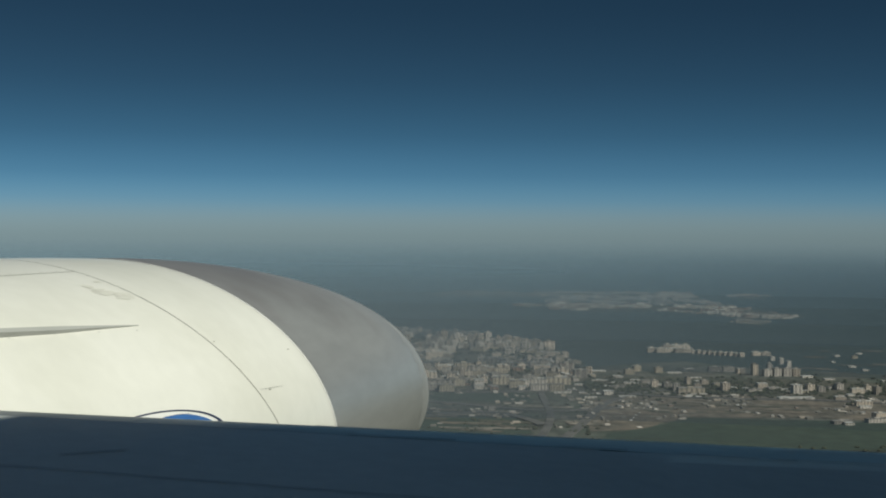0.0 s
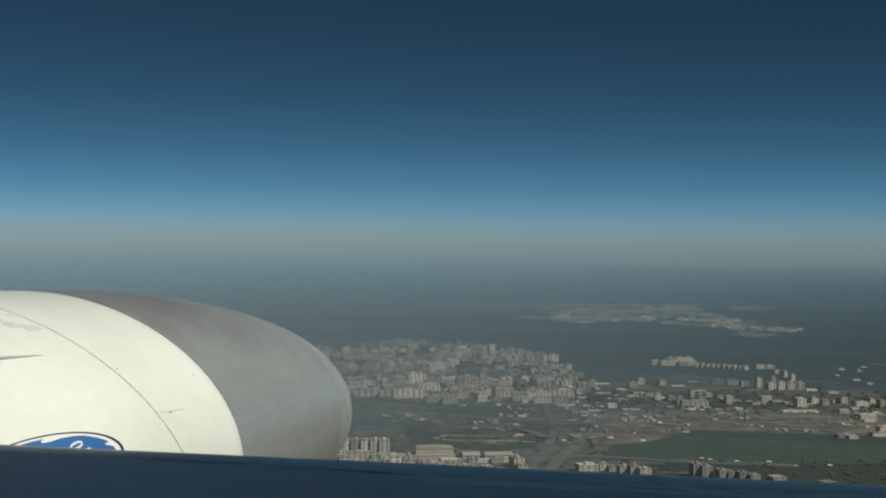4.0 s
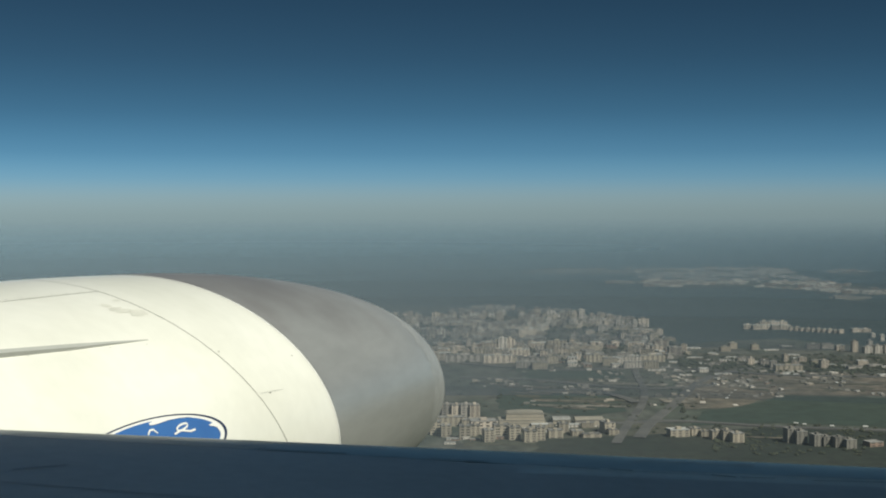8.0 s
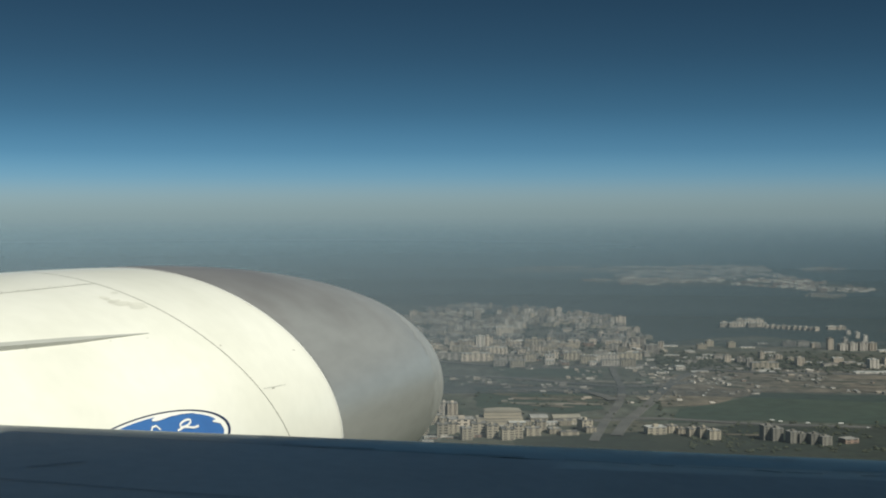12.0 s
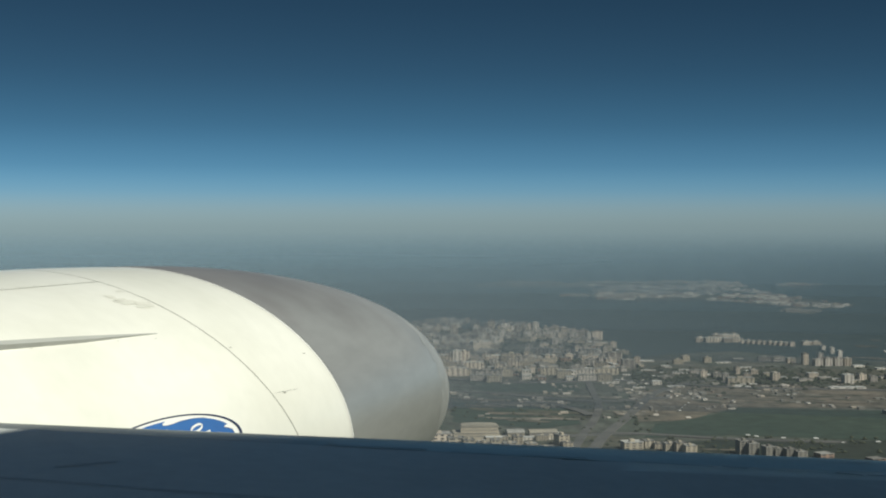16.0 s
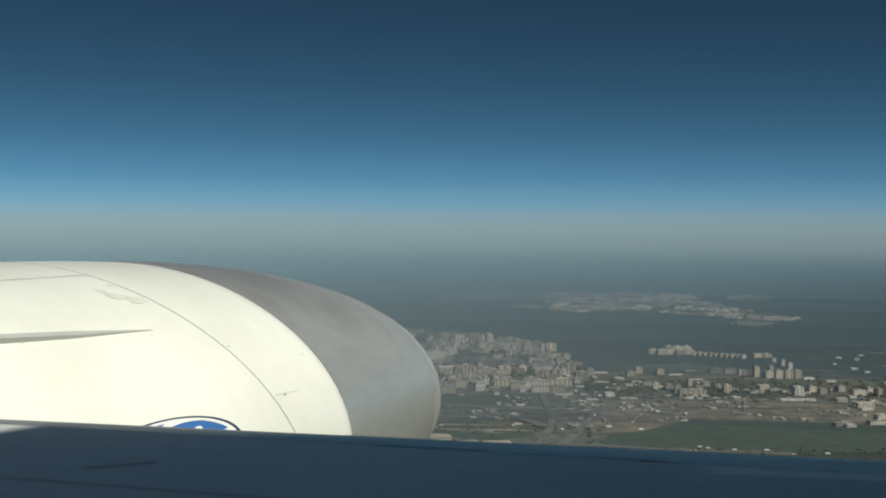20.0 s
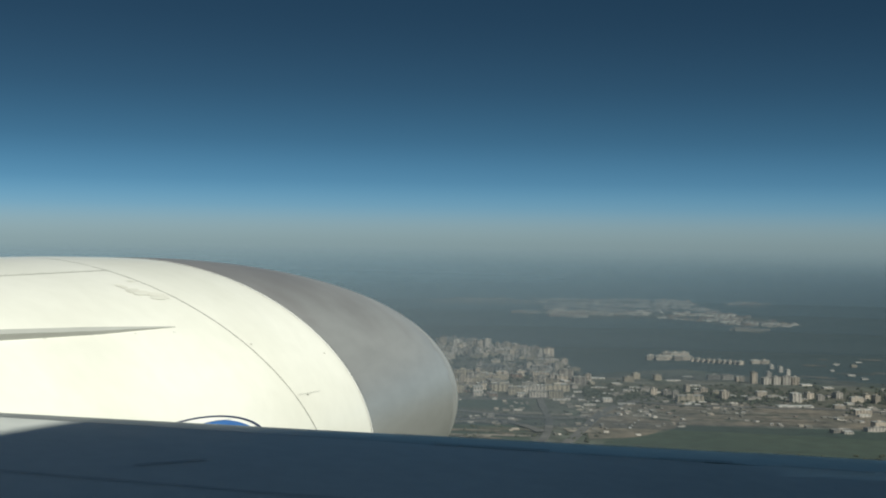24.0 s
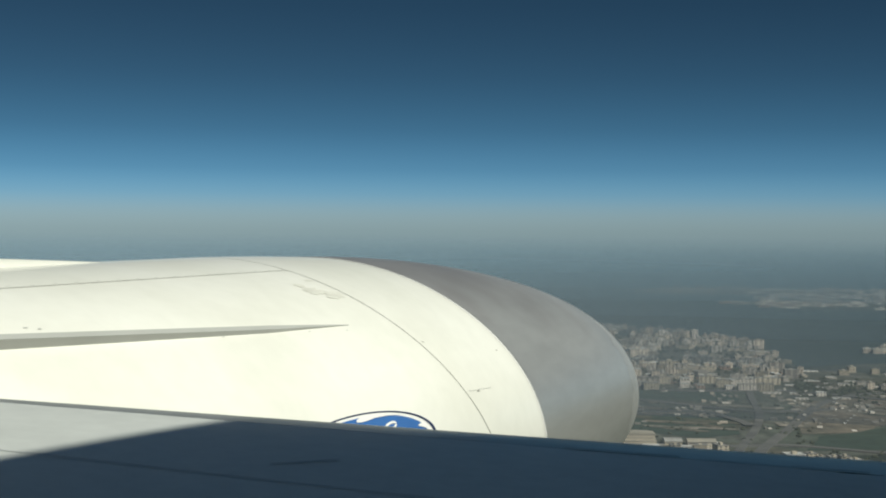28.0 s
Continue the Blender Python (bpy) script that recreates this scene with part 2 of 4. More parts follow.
WALLS = [shader("pale panel facade", (0.60, 0.515, 0.425), 0.8, second=(0.52, 0.455, 0.38), scale=0.15, fine=0.1, fine_scale=1.2, random_tint=0.38),
         shader("grey panel facade", (0.45, 0.41, 0.365), 0.8, second=(0.38, 0.35, 0.32), scale=0.15, fine=0.1, fine_scale=1.2, random_tint=0.38),
         shader("cream facade", (0.46, 0.405, 0.32), 0.8, second=(0.40, 0.355, 0.285), scale=0.15, fine=0.08, fine_scale=1.2, random_tint=0.2),
         shader("white facade", (0.74, 0.68, 0.61), 0.75, second=(0.68, 0.625, 0.56), scale=0.15, fine=0.06, fine_scale=1.2, random_tint=0.15),
         shader("reddish brick facade", (0.34, 0.24, 0.18), 0.85, second=(0.29, 0.21, 0.17), scale=0.2, fine=0.12, fine_scale=1.5, random_tint=0.25)]
PANE = shader("dark window band", (0.065, 0.068, 0.07), 0.25, random_tint=0.4)
ROOFING = shader("grey roofing felt", (0.20, 0.195, 0.185), 0.9, second=(0.27, 0.265, 0.25), scale=0.2, fine=0.15, fine_scale=1.0, random_tint=0.4)
TANROOF = shader("weathered tan roofing", (0.34, 0.31, 0.25), 0.8, second=(0.28, 0.26, 0.22), scale=0.1, fine=0.12, fine_scale=0.6)
SHEET = shader("pale sheet roof", (0.50, 0.50, 0.48), 0.6, second=(0.44, 0.44, 0.43), scale=0.1, fine=0.06, fine_scale=0.8, random_tint=0.3)
WATER = shader("still bay water", (0.032, 0.050, 0.050), 0.6, second=(0.040, 0.058, 0.058), scale=0.004, fine=0.12, fine_scale=0.02, gloss=0.3)
LEAF = shader("dusty dark foliage", (0.028, 0.036, 0.022), 0.9, second=(0.048, 0.055, 0.034), scale=0.05, fine=0.3, fine_scale=0.4)
TIN = shader("white lorry paint", (0.75, 0.75, 0.73), 0.4)


# ---- mesh helpers ----
def mesh_object(name, verts, faces, mats, slots=None, smooth=False):
    me = bpy.data.meshes.new(name)
    me.from_pydata([tuple(v) for v in verts], [], faces)
    for m in mats:
        me.materials.append(m)
    if slots:
        me.polygons.foreach_set("material_index", slots)
    if smooth:
        me.polygons.foreach_set("use_smooth", [True] * len(me.polygons))
    bm = bmesh.new()
    bm.from_mesh(me)
    bmesh.ops.recalc_face_normals(bm, faces=bm.faces)
    bm.to_mesh(me)
    bm.free()
    return new(name, me)


def child(ob, parent, label=""):
    ob.parent = parent
    if label:
        ob["label"] = label
    return ob


def grid_faces(nu, nv, wrap=False):
    out = []
    for i in range(nu - 1):
        for j in range(nv if wrap else nv - 1):
            a, b = i * nv + j, i * nv + (j + 1) % nv
            out.append((a, b, b + nv, a + nv))
    return out


def box_verts(x0, x1, y0, y1, z0, z1):
    return [(x0, y0, z0), (x1, y0, z0), (x1, y1, z0), (x0, y1, z0), (x0, y0, z1), (x1, y0, z1), (x1, y1, z1), (x0, y1, z1)]


BOX = [(0, 3, 2, 1), (4, 5, 6, 7), (0, 1, 5, 4), (1, 2, 6, 5), (2, 3, 7, 6), (3, 0, 4, 7)]


def boxes_object(name, boxes, mats, slots):
    """One mesh of several boxes, each with its material slot."""
    v, f, s = [], [], []
    for b, k in zip(boxes, slots):
        f += [tuple(i + len(v) for i in q) for q in BOX]
        v += box_verts(*b)
        s += [k] * 6
    return mesh_object(name, v, f, mats, s)


# ---- the engine nacelle ----
AXIS = (8.754, 5.836, -1.622)
R_COWL, R_EDGE, R_FRONT, LIP_LEN, SEAM, FLAT = 1.75, 1.710, 0.98, 3.70, 0.727, 0.759


def radius(s):
    if s > 0:
        return R_FRONT + (R_EDGE - R_FRONT) * math.sqrt(max(0.0, 1 - min(1, s / LIP_LEN) ** 1.490))
    r = R_COWL + (R_EDGE - R_COWL) * min(1, max(0, 1 + s / SEAM)) ** 1.5
    return r - 0.11 * max(0, -3.9 - s) ** 2


def skin(s, phi, lift=0.0):
    """A point of the nacelle's skin: s metres ahead of the paint edge, phi round it from outboard over the top."""
    r = radius(s) + lift
    k = float(np.interp(s, [-5.2, -3.6, -SEAM, 0, 3.483], [0, -0.483, -0.483, -0.231, -0.166]))
    h = float(np.interp(s, [-SEAM, 0, 3.483], [0, -0.105, -0.137]))
    w = min(1, max(0, s / 3.483)) ** 2
    return local(AXIS[0] + s + r * (k * math.sin(phi) + h * math.cos(phi)),
                 AXIS[1] + r * math.cos(phi) - 0.019 * w, AXIS[2] + FLAT * r * math.sin(phi) - 0.107 * w)


def cowl(f, u, lift=0.0):
    """A point of the cowl's inboard side by its place along the nacelle and its height."""
    r = R_COWL + lift
    q = math.asin(max(-1, min(1, u / (FLAT * R_COWL))))
    return local(AXIS[0] + f, AXIS[1] - r * math.cos(q), AXIS[2] + FLAT * r * math.sin(q))


def shell(name, stations, mat, parent, label="", n=160, lift=0.0):
    v = [skin(s, 2 * math.pi * j / n, lift) for s in stations for j in range(n)]
    return child(mesh_object(name, v, grid_faces(len(stations), n, True), [mat], smooth=True), parent, label)


engine = tagged(new("jet_engine"), "white jet engine nacelle with bare grey inlet lip under wing", "jet engine")
fan_cowl = shell("fan_cowl", [-5.2 + (5.2 - SEAM - 0.004) * i / 40 for i in range(41)], PAINT, engine, "glossy white fan cowl")
shell("inlet_cowl", [-SEAM + 0.004 + (SEAM - 0.004) * i / 12 for i in range(13)], PAINT, engine, "glossy white inlet cowl")
shell("cowl_seal", [-SEAM - 0.014, -SEAM + 0.014], SEAL, engine, "dark joint between the cowls", lift=-0.004)
lip_st = [LIP_LEN * math.sin(math.pi / 2 * i / 40) for i in range(41)]
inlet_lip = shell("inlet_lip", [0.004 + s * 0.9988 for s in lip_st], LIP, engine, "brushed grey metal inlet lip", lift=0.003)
band_v, ns = [], 10
for i in range(ns + 1):
    for j in range(240):
        phi = 2 * math.pi * j / 240
        edge = 2.66 + 0.24 * math.sin(phi) + 0.16 * noise.noise(Vector((math.cos(phi) * 7, math.sin(phi) * 7, 1.5))) + 0.09 * noise.noise(Vector((math.cos(phi) * 22, math.sin(phi) * 22, 4.5)))
        q = math.sin(math.pi / 2 * i / ns)
        band_v.append(skin(edge + (LIP_LEN - edge) * q, phi, 0.0042))
child(mesh_object("worn_band", band_v, grid_faces(ns + 1, 240, True), [WORN], smooth=True), inlet_lip, "frosted pale band round the inlet edge")
shell("cowl_edge", [-0.022, -0.002], WHITE, engine, "bright painted rim", lift=0.0035)
# the rounded highlight and the duct behind it
n = 160
ring_v = []
for i in range(15):
    q = math.pi / 2 * i / 14
    back = -0.20 * (1 - math.cos(q))
    for j in range(n):
        phi = 2 * math.pi * j / n
        edge = skin(LIP_LEN, phi)
        mid = local(AXIS[0] + LIP_LEN, AXIS[1] - 0.019, AXIS[2] - 0.107)
        inward = (mid - edge).normalized()
        ring_v.append(edge + inward * 0.20 * math.sin(q) + FWD * back)
child(mesh_object("lip_highlight", ring_v, grid_faces(15, n, True), [WORN], smooth=True), engine, "rounded grey leading edge")
duct_v = []
for i in range(9):
    for j in range(n):
        phi = 2 * math.pi * j / n
        edge = skin(LIP_LEN, phi)
        mid = local(AXIS[0] + LIP_LEN, AXIS[1] - 0.019, AXIS[2] - 0.107)
        duct_v.append(edge + (mid - edge).normalized() * (0.20 - 0.05 * math.sin(math.pi * i / 8)) - FWD * (0.2 + 0.40 * i))
child(mesh_object("inlet_duct", duct_v, grid_faces(9, n, True), [DUCT], smooth=True), engine, "dark inlet duct")
# a plain dark disc closes the unseen duct; no fan is built
disc_v = [local(AXIS[0] + 0.2, AXIS[1], AXIS[2] - 0.08)] + duct_v[8 * n:9 * n]
child(mesh_object("fan_disc", disc_v, [(0, 1 + j, 1 + (j + 1) % n) for j in range(n)], [DUCT]), engine, "dark disc closing the inlet duct")
tail_v = [skin(-5.2, 2 * math.pi * j / n) for j in range(n)] + [local(AXIS[0] - 7.0, AXIS[1] + 0.42 * math.cos(2 * math.pi * j / n), AXIS[2] + 0.40 * math.sin(2 * math.pi * j / n)) for j in range(n)]
child(mesh_object("exhaust_cone", tail_v + [local(AXIS[0] - 7.2, AXIS[1], AXIS[2])], grid_faces(2, n, True) + [(n + j, n + (j + 1) % n, 2 * n) for j in range(n)], [DUCT], smooth=True), engine, "dark metal exhaust cone")


def ribbon(name, pts, width, mat, parent, label="", across=None):
    """A thin strip along points (f, u) of the cowl's inboard side."""
    v = []
    for i, (f, u) in enumerate(pts):
        f0, u0 = pts[max(0, i - 1)]
        f1, u1 = pts[min(len(pts) - 1, i + 1)]
        d = math.hypot(f1 - f0, u1 - u0) or 1
        w = width[i] if isinstance(width, (list, tuple)) else width
        nf, nu = -(u1 - u0) / d * w / 2, (f1 - f0) / d * w / 2
        v += [cowl(f + nf, u + nu, 0.006 if across is None else across), cowl(f - nf, u - nu, 0.006 if across is None else across)]
    return child(mesh_object(name, v, grid_faces(len(pts), 2), [mat]), parent, label)


def oval(name, fc, uc, rf, ru, mat, lift, parent, inner=0.0, label=""):
    """A flat oval, or an oval ring, that lies on the cowl."""
    k, m = 72, 5
    v = []
    for i in range(m):
        q = inner + (1 - inner) * i / (m - 1)
        v += [cowl(fc + rf * q * math.cos(2 * math.pi * j / k), uc + ru * q * math.sin(2 * math.pi * j / k), lift) for j in range(k)]
    return child(mesh_object(name, v, grid_faces(m, k, True), [mat]), parent, label)


LF, LU = -2.418, 0.273
emblem = oval("logo_disc", LF, LU, 0.792, 0.185, BLUE, 0.003, engine, 0.0, "blue oval emblem")
oval("logo_rim", LF, LU, 0.875, 0.206, NAVY, 0.004, emblem, 0.966, "thin dark blue oval rim")
oval("logo_ring", LF, LU, 0.838, 0.197, WHITE, 0.003, emblem, 0.94, "white oval ring")
ribbon("logo_swirl", [(LF + 0.05, LU + 0.170), (LF + 0.09, LU + 0.172), (LF + 0.15, LU + 0.172), (LF + 0.25, LU + 0.171), (LF + 0.37, LU + 0.164), (LF + 0.52, LU + 0.147)], [0.010, 0.024, 0.024, 0.014, 0.009, 0.004], WHITE, emblem, "white swirl", 0.007)
loop = [(LF + 0.375 + 0.062 * math.cos(a) + 0.025 * math.sin(a), LU + 0.100 + 0.018 * math.sin(a)) for a in [radians(30 * i - 90) for i in range(12)]]
ribbon("logo_swirl", [(LF + 0.27, LU + 0.070)] + loop + [(LF + 0.38, LU + 0.076), (LF + 0.45, LU + 0.060), (LF + 0.51, LU + 0.062)], 0.013, WHITE, emblem, "white swirl", 0.007)
ribbon("logo_swirl", [(LF + 0.68, LU + 0.062), (LF + 0.72, LU + 0.060), (LF + 0.77, LU + 0.044), (LF + 0.79, LU + 0.0)], [0.008, 0.022, 0.024, 0.01], WHITE, emblem, "white swirl", 0.007)
ribbon("logo_swirl", [(LF + 0.0, LU + 0.110), (LF + 0.03, LU + 0.134), (LF + 0.07, LU + 0.134), (LF + 0.10, LU + 0.105)], 0.012, WHITE, emblem, "white swirl", 0.007)

# hinge line with its row of latches
HINGE_PHI = 1.933
hv = []
for i in range(60):
    s = -4.6 + (4.6 - SEAM) * i / 59
    hv += [skin(s, HINGE_PHI - 0.0014, 0.003), skin(s, HINGE_PHI + 0.0014, 0.003)]
hinge = child(mesh_object("hinge_line", hv, grid_faces(60, 2), [SEAL]), engine, "fine dark hinge line")
for i in range(24):
    s = -0.90 - 0.155 * i
    lv = [skin(s + a, HINGE_PHI - 0.014 + b, 0.005) for a in (0, 0.022) for b in (0, 0.0020)]
    child(mesh_object("latch", lv, [(0, 1, 3, 2)], [FIN]), hinge)
for f, u, w in ((-1.88, 0.899, 0.04), (-2.25, 0.919, 0.04), (-2.62, 0.940, 0.04), (-3.0, 0.950, 0.04), (-4.17, 1.082, 0.050), (-4.10, 1.072, 0.045)):
    ribbon("fastener", [(f, u), (f + w * 0.5, u - 0.0015)], 0.0022, FIN, fan_cowl)


def mark(name, s0, p0, s1, p1, w, mat, label=""):
    v = [skin(s0, p0 - w, 0.004), skin(s0, p0 + w, 0.004), skin(s1, p1 + w, 0.004), skin(s1, p1 - w, 0.004)]
    return child(mesh_object(name, v, [(0, 1, 2, 3)], [mat]), fan_cowl, label)


mark("scratch", -0.70, 2.802, -0.47, 2.813, 0.0007, FIN, "short dark scratch")
mark("fastener", -0.62, 2.812, -0.60, 2.814, 0.0026, SEAL)
mark("fastener", -0.135, 2.633, -0.115, 2.634, 0.0020, SEAL)
mark("fastener", -0.70, 2.52, -0.685, 2.52, 0.0022, SEAL)
rng = random.Random(5)
for s0, p0, rs, rp in ((-1.00, 2.085, 0.030, 0.012), (-0.98, 2.12, 0.05, 0.010), (-0.95, 2.15, 0.075, 0.012), (-1.03, 2.13, 0.03, 0.010), (-0.87, 2.165, 0.045, 0.014), (-0.90, 2.19, 0.05, 0.012), (-0.82, 2.18, 0.04, 0.016), (-0.80, 2.05, 0.03, 0.006)):
    wob = [rng.uniform(0.7, 1.1) for k in range(14)]
    ring = lambda q: [skin(s0 + 1.5 * rs * q * wob[k] * math.cos(2 * math.pi * k / 14), p0 + 1.5 * rp * q * wob[k] * math.sin(2 * math.pi * k / 14), 0.003) for k in range(14)]
    child(mesh_object("stain", ring(0.05) + ring(0.5) + ring(1.0), grid_faces(3, 14, True) + [tuple(range(14))], [SOOT]), fan_cowl, "rubbed grey stain")

# the chine: a thin fin on the cowl's inboard shoulder
cv = []
for i in range(30):
    q = i / 29
    f = -1.796 - 3.0 * q
    u = 0.925 + 0.040 * (-1.796 - f)
    h = 0.003 + 0.071 * q ** 0.85
    t = 0.003 + 0.017 * min(1, q * 4)
    cv += [cowl(f, u - t, -0.01), cowl(f, u - t * 0.5, h), cowl(f, u + t * 0.5, h), cowl(f, u + t, -0.01)]
child(mesh_object("chine", cv, grid_faces(30, 4) + [(0, 1, 2, 3), (116, 117, 118, 119)], [CHINE]), engine, "thin pale grey fin")

# the pylon above it
pv = []
for i in range(14):
    q = i / 13
    f = AXIS[0] - 2.1 - 5.5 * q
    top = AXIS[2] + FLAT * R_COWL - 0.03 + 0.165 * math.sin(min(1, q * 1.2) * math.pi / 2)
    w = 0.03 + 0.24 * math.sqrt(q)
    for o, u in ((-w, AXIS[2] + 0.9), (-w, top - 0.06), (-w * 0.6, top), (w * 0.6, top), (w, top - 0.06), (w, AXIS[2] + 0.9)):
        pv.append(local(f, AXIS[1] + o, u))
pylon = mesh_object("pylon", pv, grid_faces(14, 6), [PAINT], smooth=True)
child(pylon, engine, "white pylon fairing")

# ---- the wing ----
SWEEP, DIHEDRAL = 0.62, 0.112


def wing_point(c, o, z):
    """c metres behind the leading edge, o outboard, z over the edge's line."""
    return local(6.10 - SWEEP * o - c, o, -1.113 + DIHEDRAL * o + z)


UPPER = [(0.0, -0.115), (0.012, -0.075), (0.035, -0.045), (0.07, -0.023), (0.12, -0.004), (0.20, 0.0145), (0.28, 0.0290), (0.36, 0.0405), (0.45, 0.0500), (0.55, 0.0570)]
REAR = [(0.553, 0.0568), (0.72, 0.0640), (0.92, 0.0695), (1.2, 0.0742), (1.9, 0.083), (2.6, 0.087), (3.6, 0.08), (4.8, 0.05), (6.2, -0.03), (7.5, -0.13)]
LOWER = [(7.5, -0.16), (6.0, -0.36), (4.0, -0.55), (2.4, -0.58), (1.2, -0.47), (0.55, -0.34), (0.25, -0.25), (0.08, -0.175), (0.02, -0.14), (0.0, -0.115)]
OUTS = [-3.0 + 0.45 * i for i in range(40)]
wing = tagged(new("wing"), "pale grey aircraft wing with a bare metal leading edge slat", "wing")


def wing_z(c):
    return float(np.interp(c, [p[0] for p in UPPER + REAR], [p[1] for p in UPPER + REAR]))


def slat_edge(o):
    """How far back the bare slat reaches: wider towards the root."""
    return 0.45 + 0.10 * max(0, min(3.7, 3.7 - o))


def wing_skin(name, prof, mat, label):
    v = []
    for c, z in prof:
        for o in OUTS:
            k = 0.12 + (c - 0.12) * (slat_edge(o) - 0.12) / 0.43 if 0.12 < c < 0.56 and z > 0 else c
            v.append(wing_point(k, o, z if k == c else wing_z(k) - (0.0006 if c > 0.551 else 0)))
    return child(mesh_object(name, v, grid_faces(len(prof), len(OUTS)), [mat], smooth=True), wing, label)


slat = wing_skin("slat", UPPER, SLAT, "bare metal slat along the leading edge")
upper_skin = wing_skin("upper_skin", REAR, WINGPAINT, "pale grey upper skin")
wing_skin("lower_skin", LOWER, WINGPAINT, "pale grey lower skin")
wing_skin("trailing_edge", [(7.5, -0.13), (7.5, -0.16)], WINGPAINT, "thin trailing edge")
wing_skin("slat_step", [(0.55, 0.0570), (0.553, 0.0568)], SLAT, "narrow dark slat joint")
for end in (0, -1):
    loop_v = [wing_point(c, OUTS[end], z) for c, z in UPPER + REAR + LOWER[:-1]]
    child(mesh_object("rib", loop_v, [tuple(range(len(loop_v)))], [WINGPAINT]), wing, "end rib")

# the engine's mount under the wing
mv = []
for o in (AXIS[1] - 0.24, AXIS[1] + 0.24):
    for c, z in ((0.25, -0.25), (1.2, -0.47), (2.4, -0.58)):
        mv += [wing_point(c, o, z + 0.12), wing_point(c, o, z - 0.30)]
child(mesh_object("mount", mv, [(0, 2, 3, 1), (2, 4, 5, 3), (6, 7, 9, 8), (8, 9, 11, 10), (0, 6, 8, 2), (2, 8, 10, 4), (1, 3, 9, 7), (3, 5, 11, 9), (0, 1, 7, 6), (4, 10, 11, 5)], [PAINT]), engine, "white engine mount under the wing")


def wing_line(name, c0, o0, c1, o1, w, mat, label=""):
    v = []
    for i in range(20):
        q = i / 19
        c, o = c0 + (c1 - c0) * q, o0 + (o1 - o0) * q
        v += [wing_point(c - w / 2, o, wing_z(c - w / 2) + 0.004), wing_point(c + w / 2, o, wing_z(c + w / 2) + 0.004)]
    return child(mesh_object(name, v, grid_faces(20, 2), [mat]), slat if name.startswith("slat") else upper_skin, label)


wing_line("panel_joint", 2.1, -0.5, 0.80, 5.4, 0.009, SMEAR, "fine grey panel joint")
wing_line("streak", 1.24, 2.55, 1.11, 2.45, 0.022, SMEAR, "faint dark streak")
for c, o, d, w in ((0.34, 1.75, 0.5, 0.014), (0.36, 1.2, 0.45, 0.018), (0.31, 0.95, 0.3, 0.012), (0.40, 0.75, 0.4, 0.020), (0.46, 0.2, 0.5, 0.020)):
    wing_line("slat_smudge", c, o, c - 0.02, o + d, w, SMEAR, "dark smudge along the slat")
rng = random.Random(17)
o = -1.9
while o < 1.9:
    d = rng.uniform(0.08, 0.35)
    c = slat_edge(o) + rng.uniform(-0.03, 0.03)
    wing_line("slat_joint", c, o, slat_edge(o + d) + rng.uniform(-0.01, 0.02), o + d, rng.uniform(0.004, 0.018), GAP, "dark broken joint behind the slat")
    o += d + rng.uniform(-0.05, 0.16)
# root-end streaks: real marks, and shade painted in as thin dark lines
for k in range(16):
    o = rng.uniform(-0.6, 2.1)
    c = rng.uniform(0.16, slat_edge(o) - 0.05)
    wing_line("slat_streak", c, o, c - rng.uniform(0, 0.02), o + rng.uniform(0.15, 0.6), rng.uniform(0.003, 0.014), SMEAR, "thin dark streak along the slat, partly painted shade")
for k in range(16):
    o, c = rng.uniform(0.2, 4.2), rng.uniform(0.95, 2.4)
    wing_line("streak", c, o, c + rng.uniform(0.08, 0.3), o + rng.uniform(-0.03, 0.03), rng.uniform(0.006, 0.016), GRIME, "faint streak across the wing skin")

# ---- the unseen fuselage, placed, shaped and darkened to shade the wing ----
FR, FO, FU = 3.12, -4.11, 2.268
fus = tagged(new("fuselage"), "unseen fuselage, shaped and darkened to shade the wing", "fuselage")
fv = []
FS = [-12 + 1.0 * i for i in range(22)]
for f in FS:
    r = FR * (1 - max(0, (f - 3.5) / 7) ** 2 * 0.12)
    fv += [local(f, FO - 0.08 * (f - 3) + r * math.cos(2 * math.pi * j / 96), FU + r * math.sin(2 * math.pi * j / 96) * (1 if j < 48 else 1.32)) for j in range(96)]
child(mesh_object("hull", fv, grid_faces(len(FS), 96, True) + [tuple(range(96)), tuple((len(FS) - 1) * 96 + j for j in range(96))], [HULL], smooth=True), fus, "unseen rounded hull, kept dark to dim the wing")

# ---- the land ----
RIM = 4960
gv = [(0, 0, 0)] + [(RIM * q * math.cos(2 * math.pi * j / 96), RIM * q * math.sin(2 * math.pi * j / 96), 0) for q in (0.1, 0.2, 0.3, 0.45, 0.65, 1.0) for j in range(96)]
gf = [(0, 1 + j, 1 + (j + 1) % 96) for j in range(96)] + [tuple(1 + k for k in q) for q in grid_faces(6, 96, True)]
tagged(mesh_object("ground", gv, gf, [GROUND]), "hazy dark plain of fields and bare soil", "ground", kind="structure")


def patch(name, corners, mat, z, label, category):
    """A flat stretch of land with an uneven edge."""
    r = random.Random(len(corners) * 7 + int(abs(corners[0][0])))
    pts = []
    for i, (x0, y0) in enumerate(corners):
        x1, y1 = corners[(i + 1) % len(corners)]
        for k in range(8):
            q = k / 8
            j = 0.025 * math.hypot(x1 - x0, y1 - y0) * (0 if k == 0 else 1)
            pts.append((x0 + (x1 - x0) * q + r.uniform(-j, j), y0 + (y1 - y0) * q + r.uniform(-j, j), z))
    return tagged(mesh_object(name, pts, [tuple(range(len(pts)))], [mat]), label, category, kind="structure")


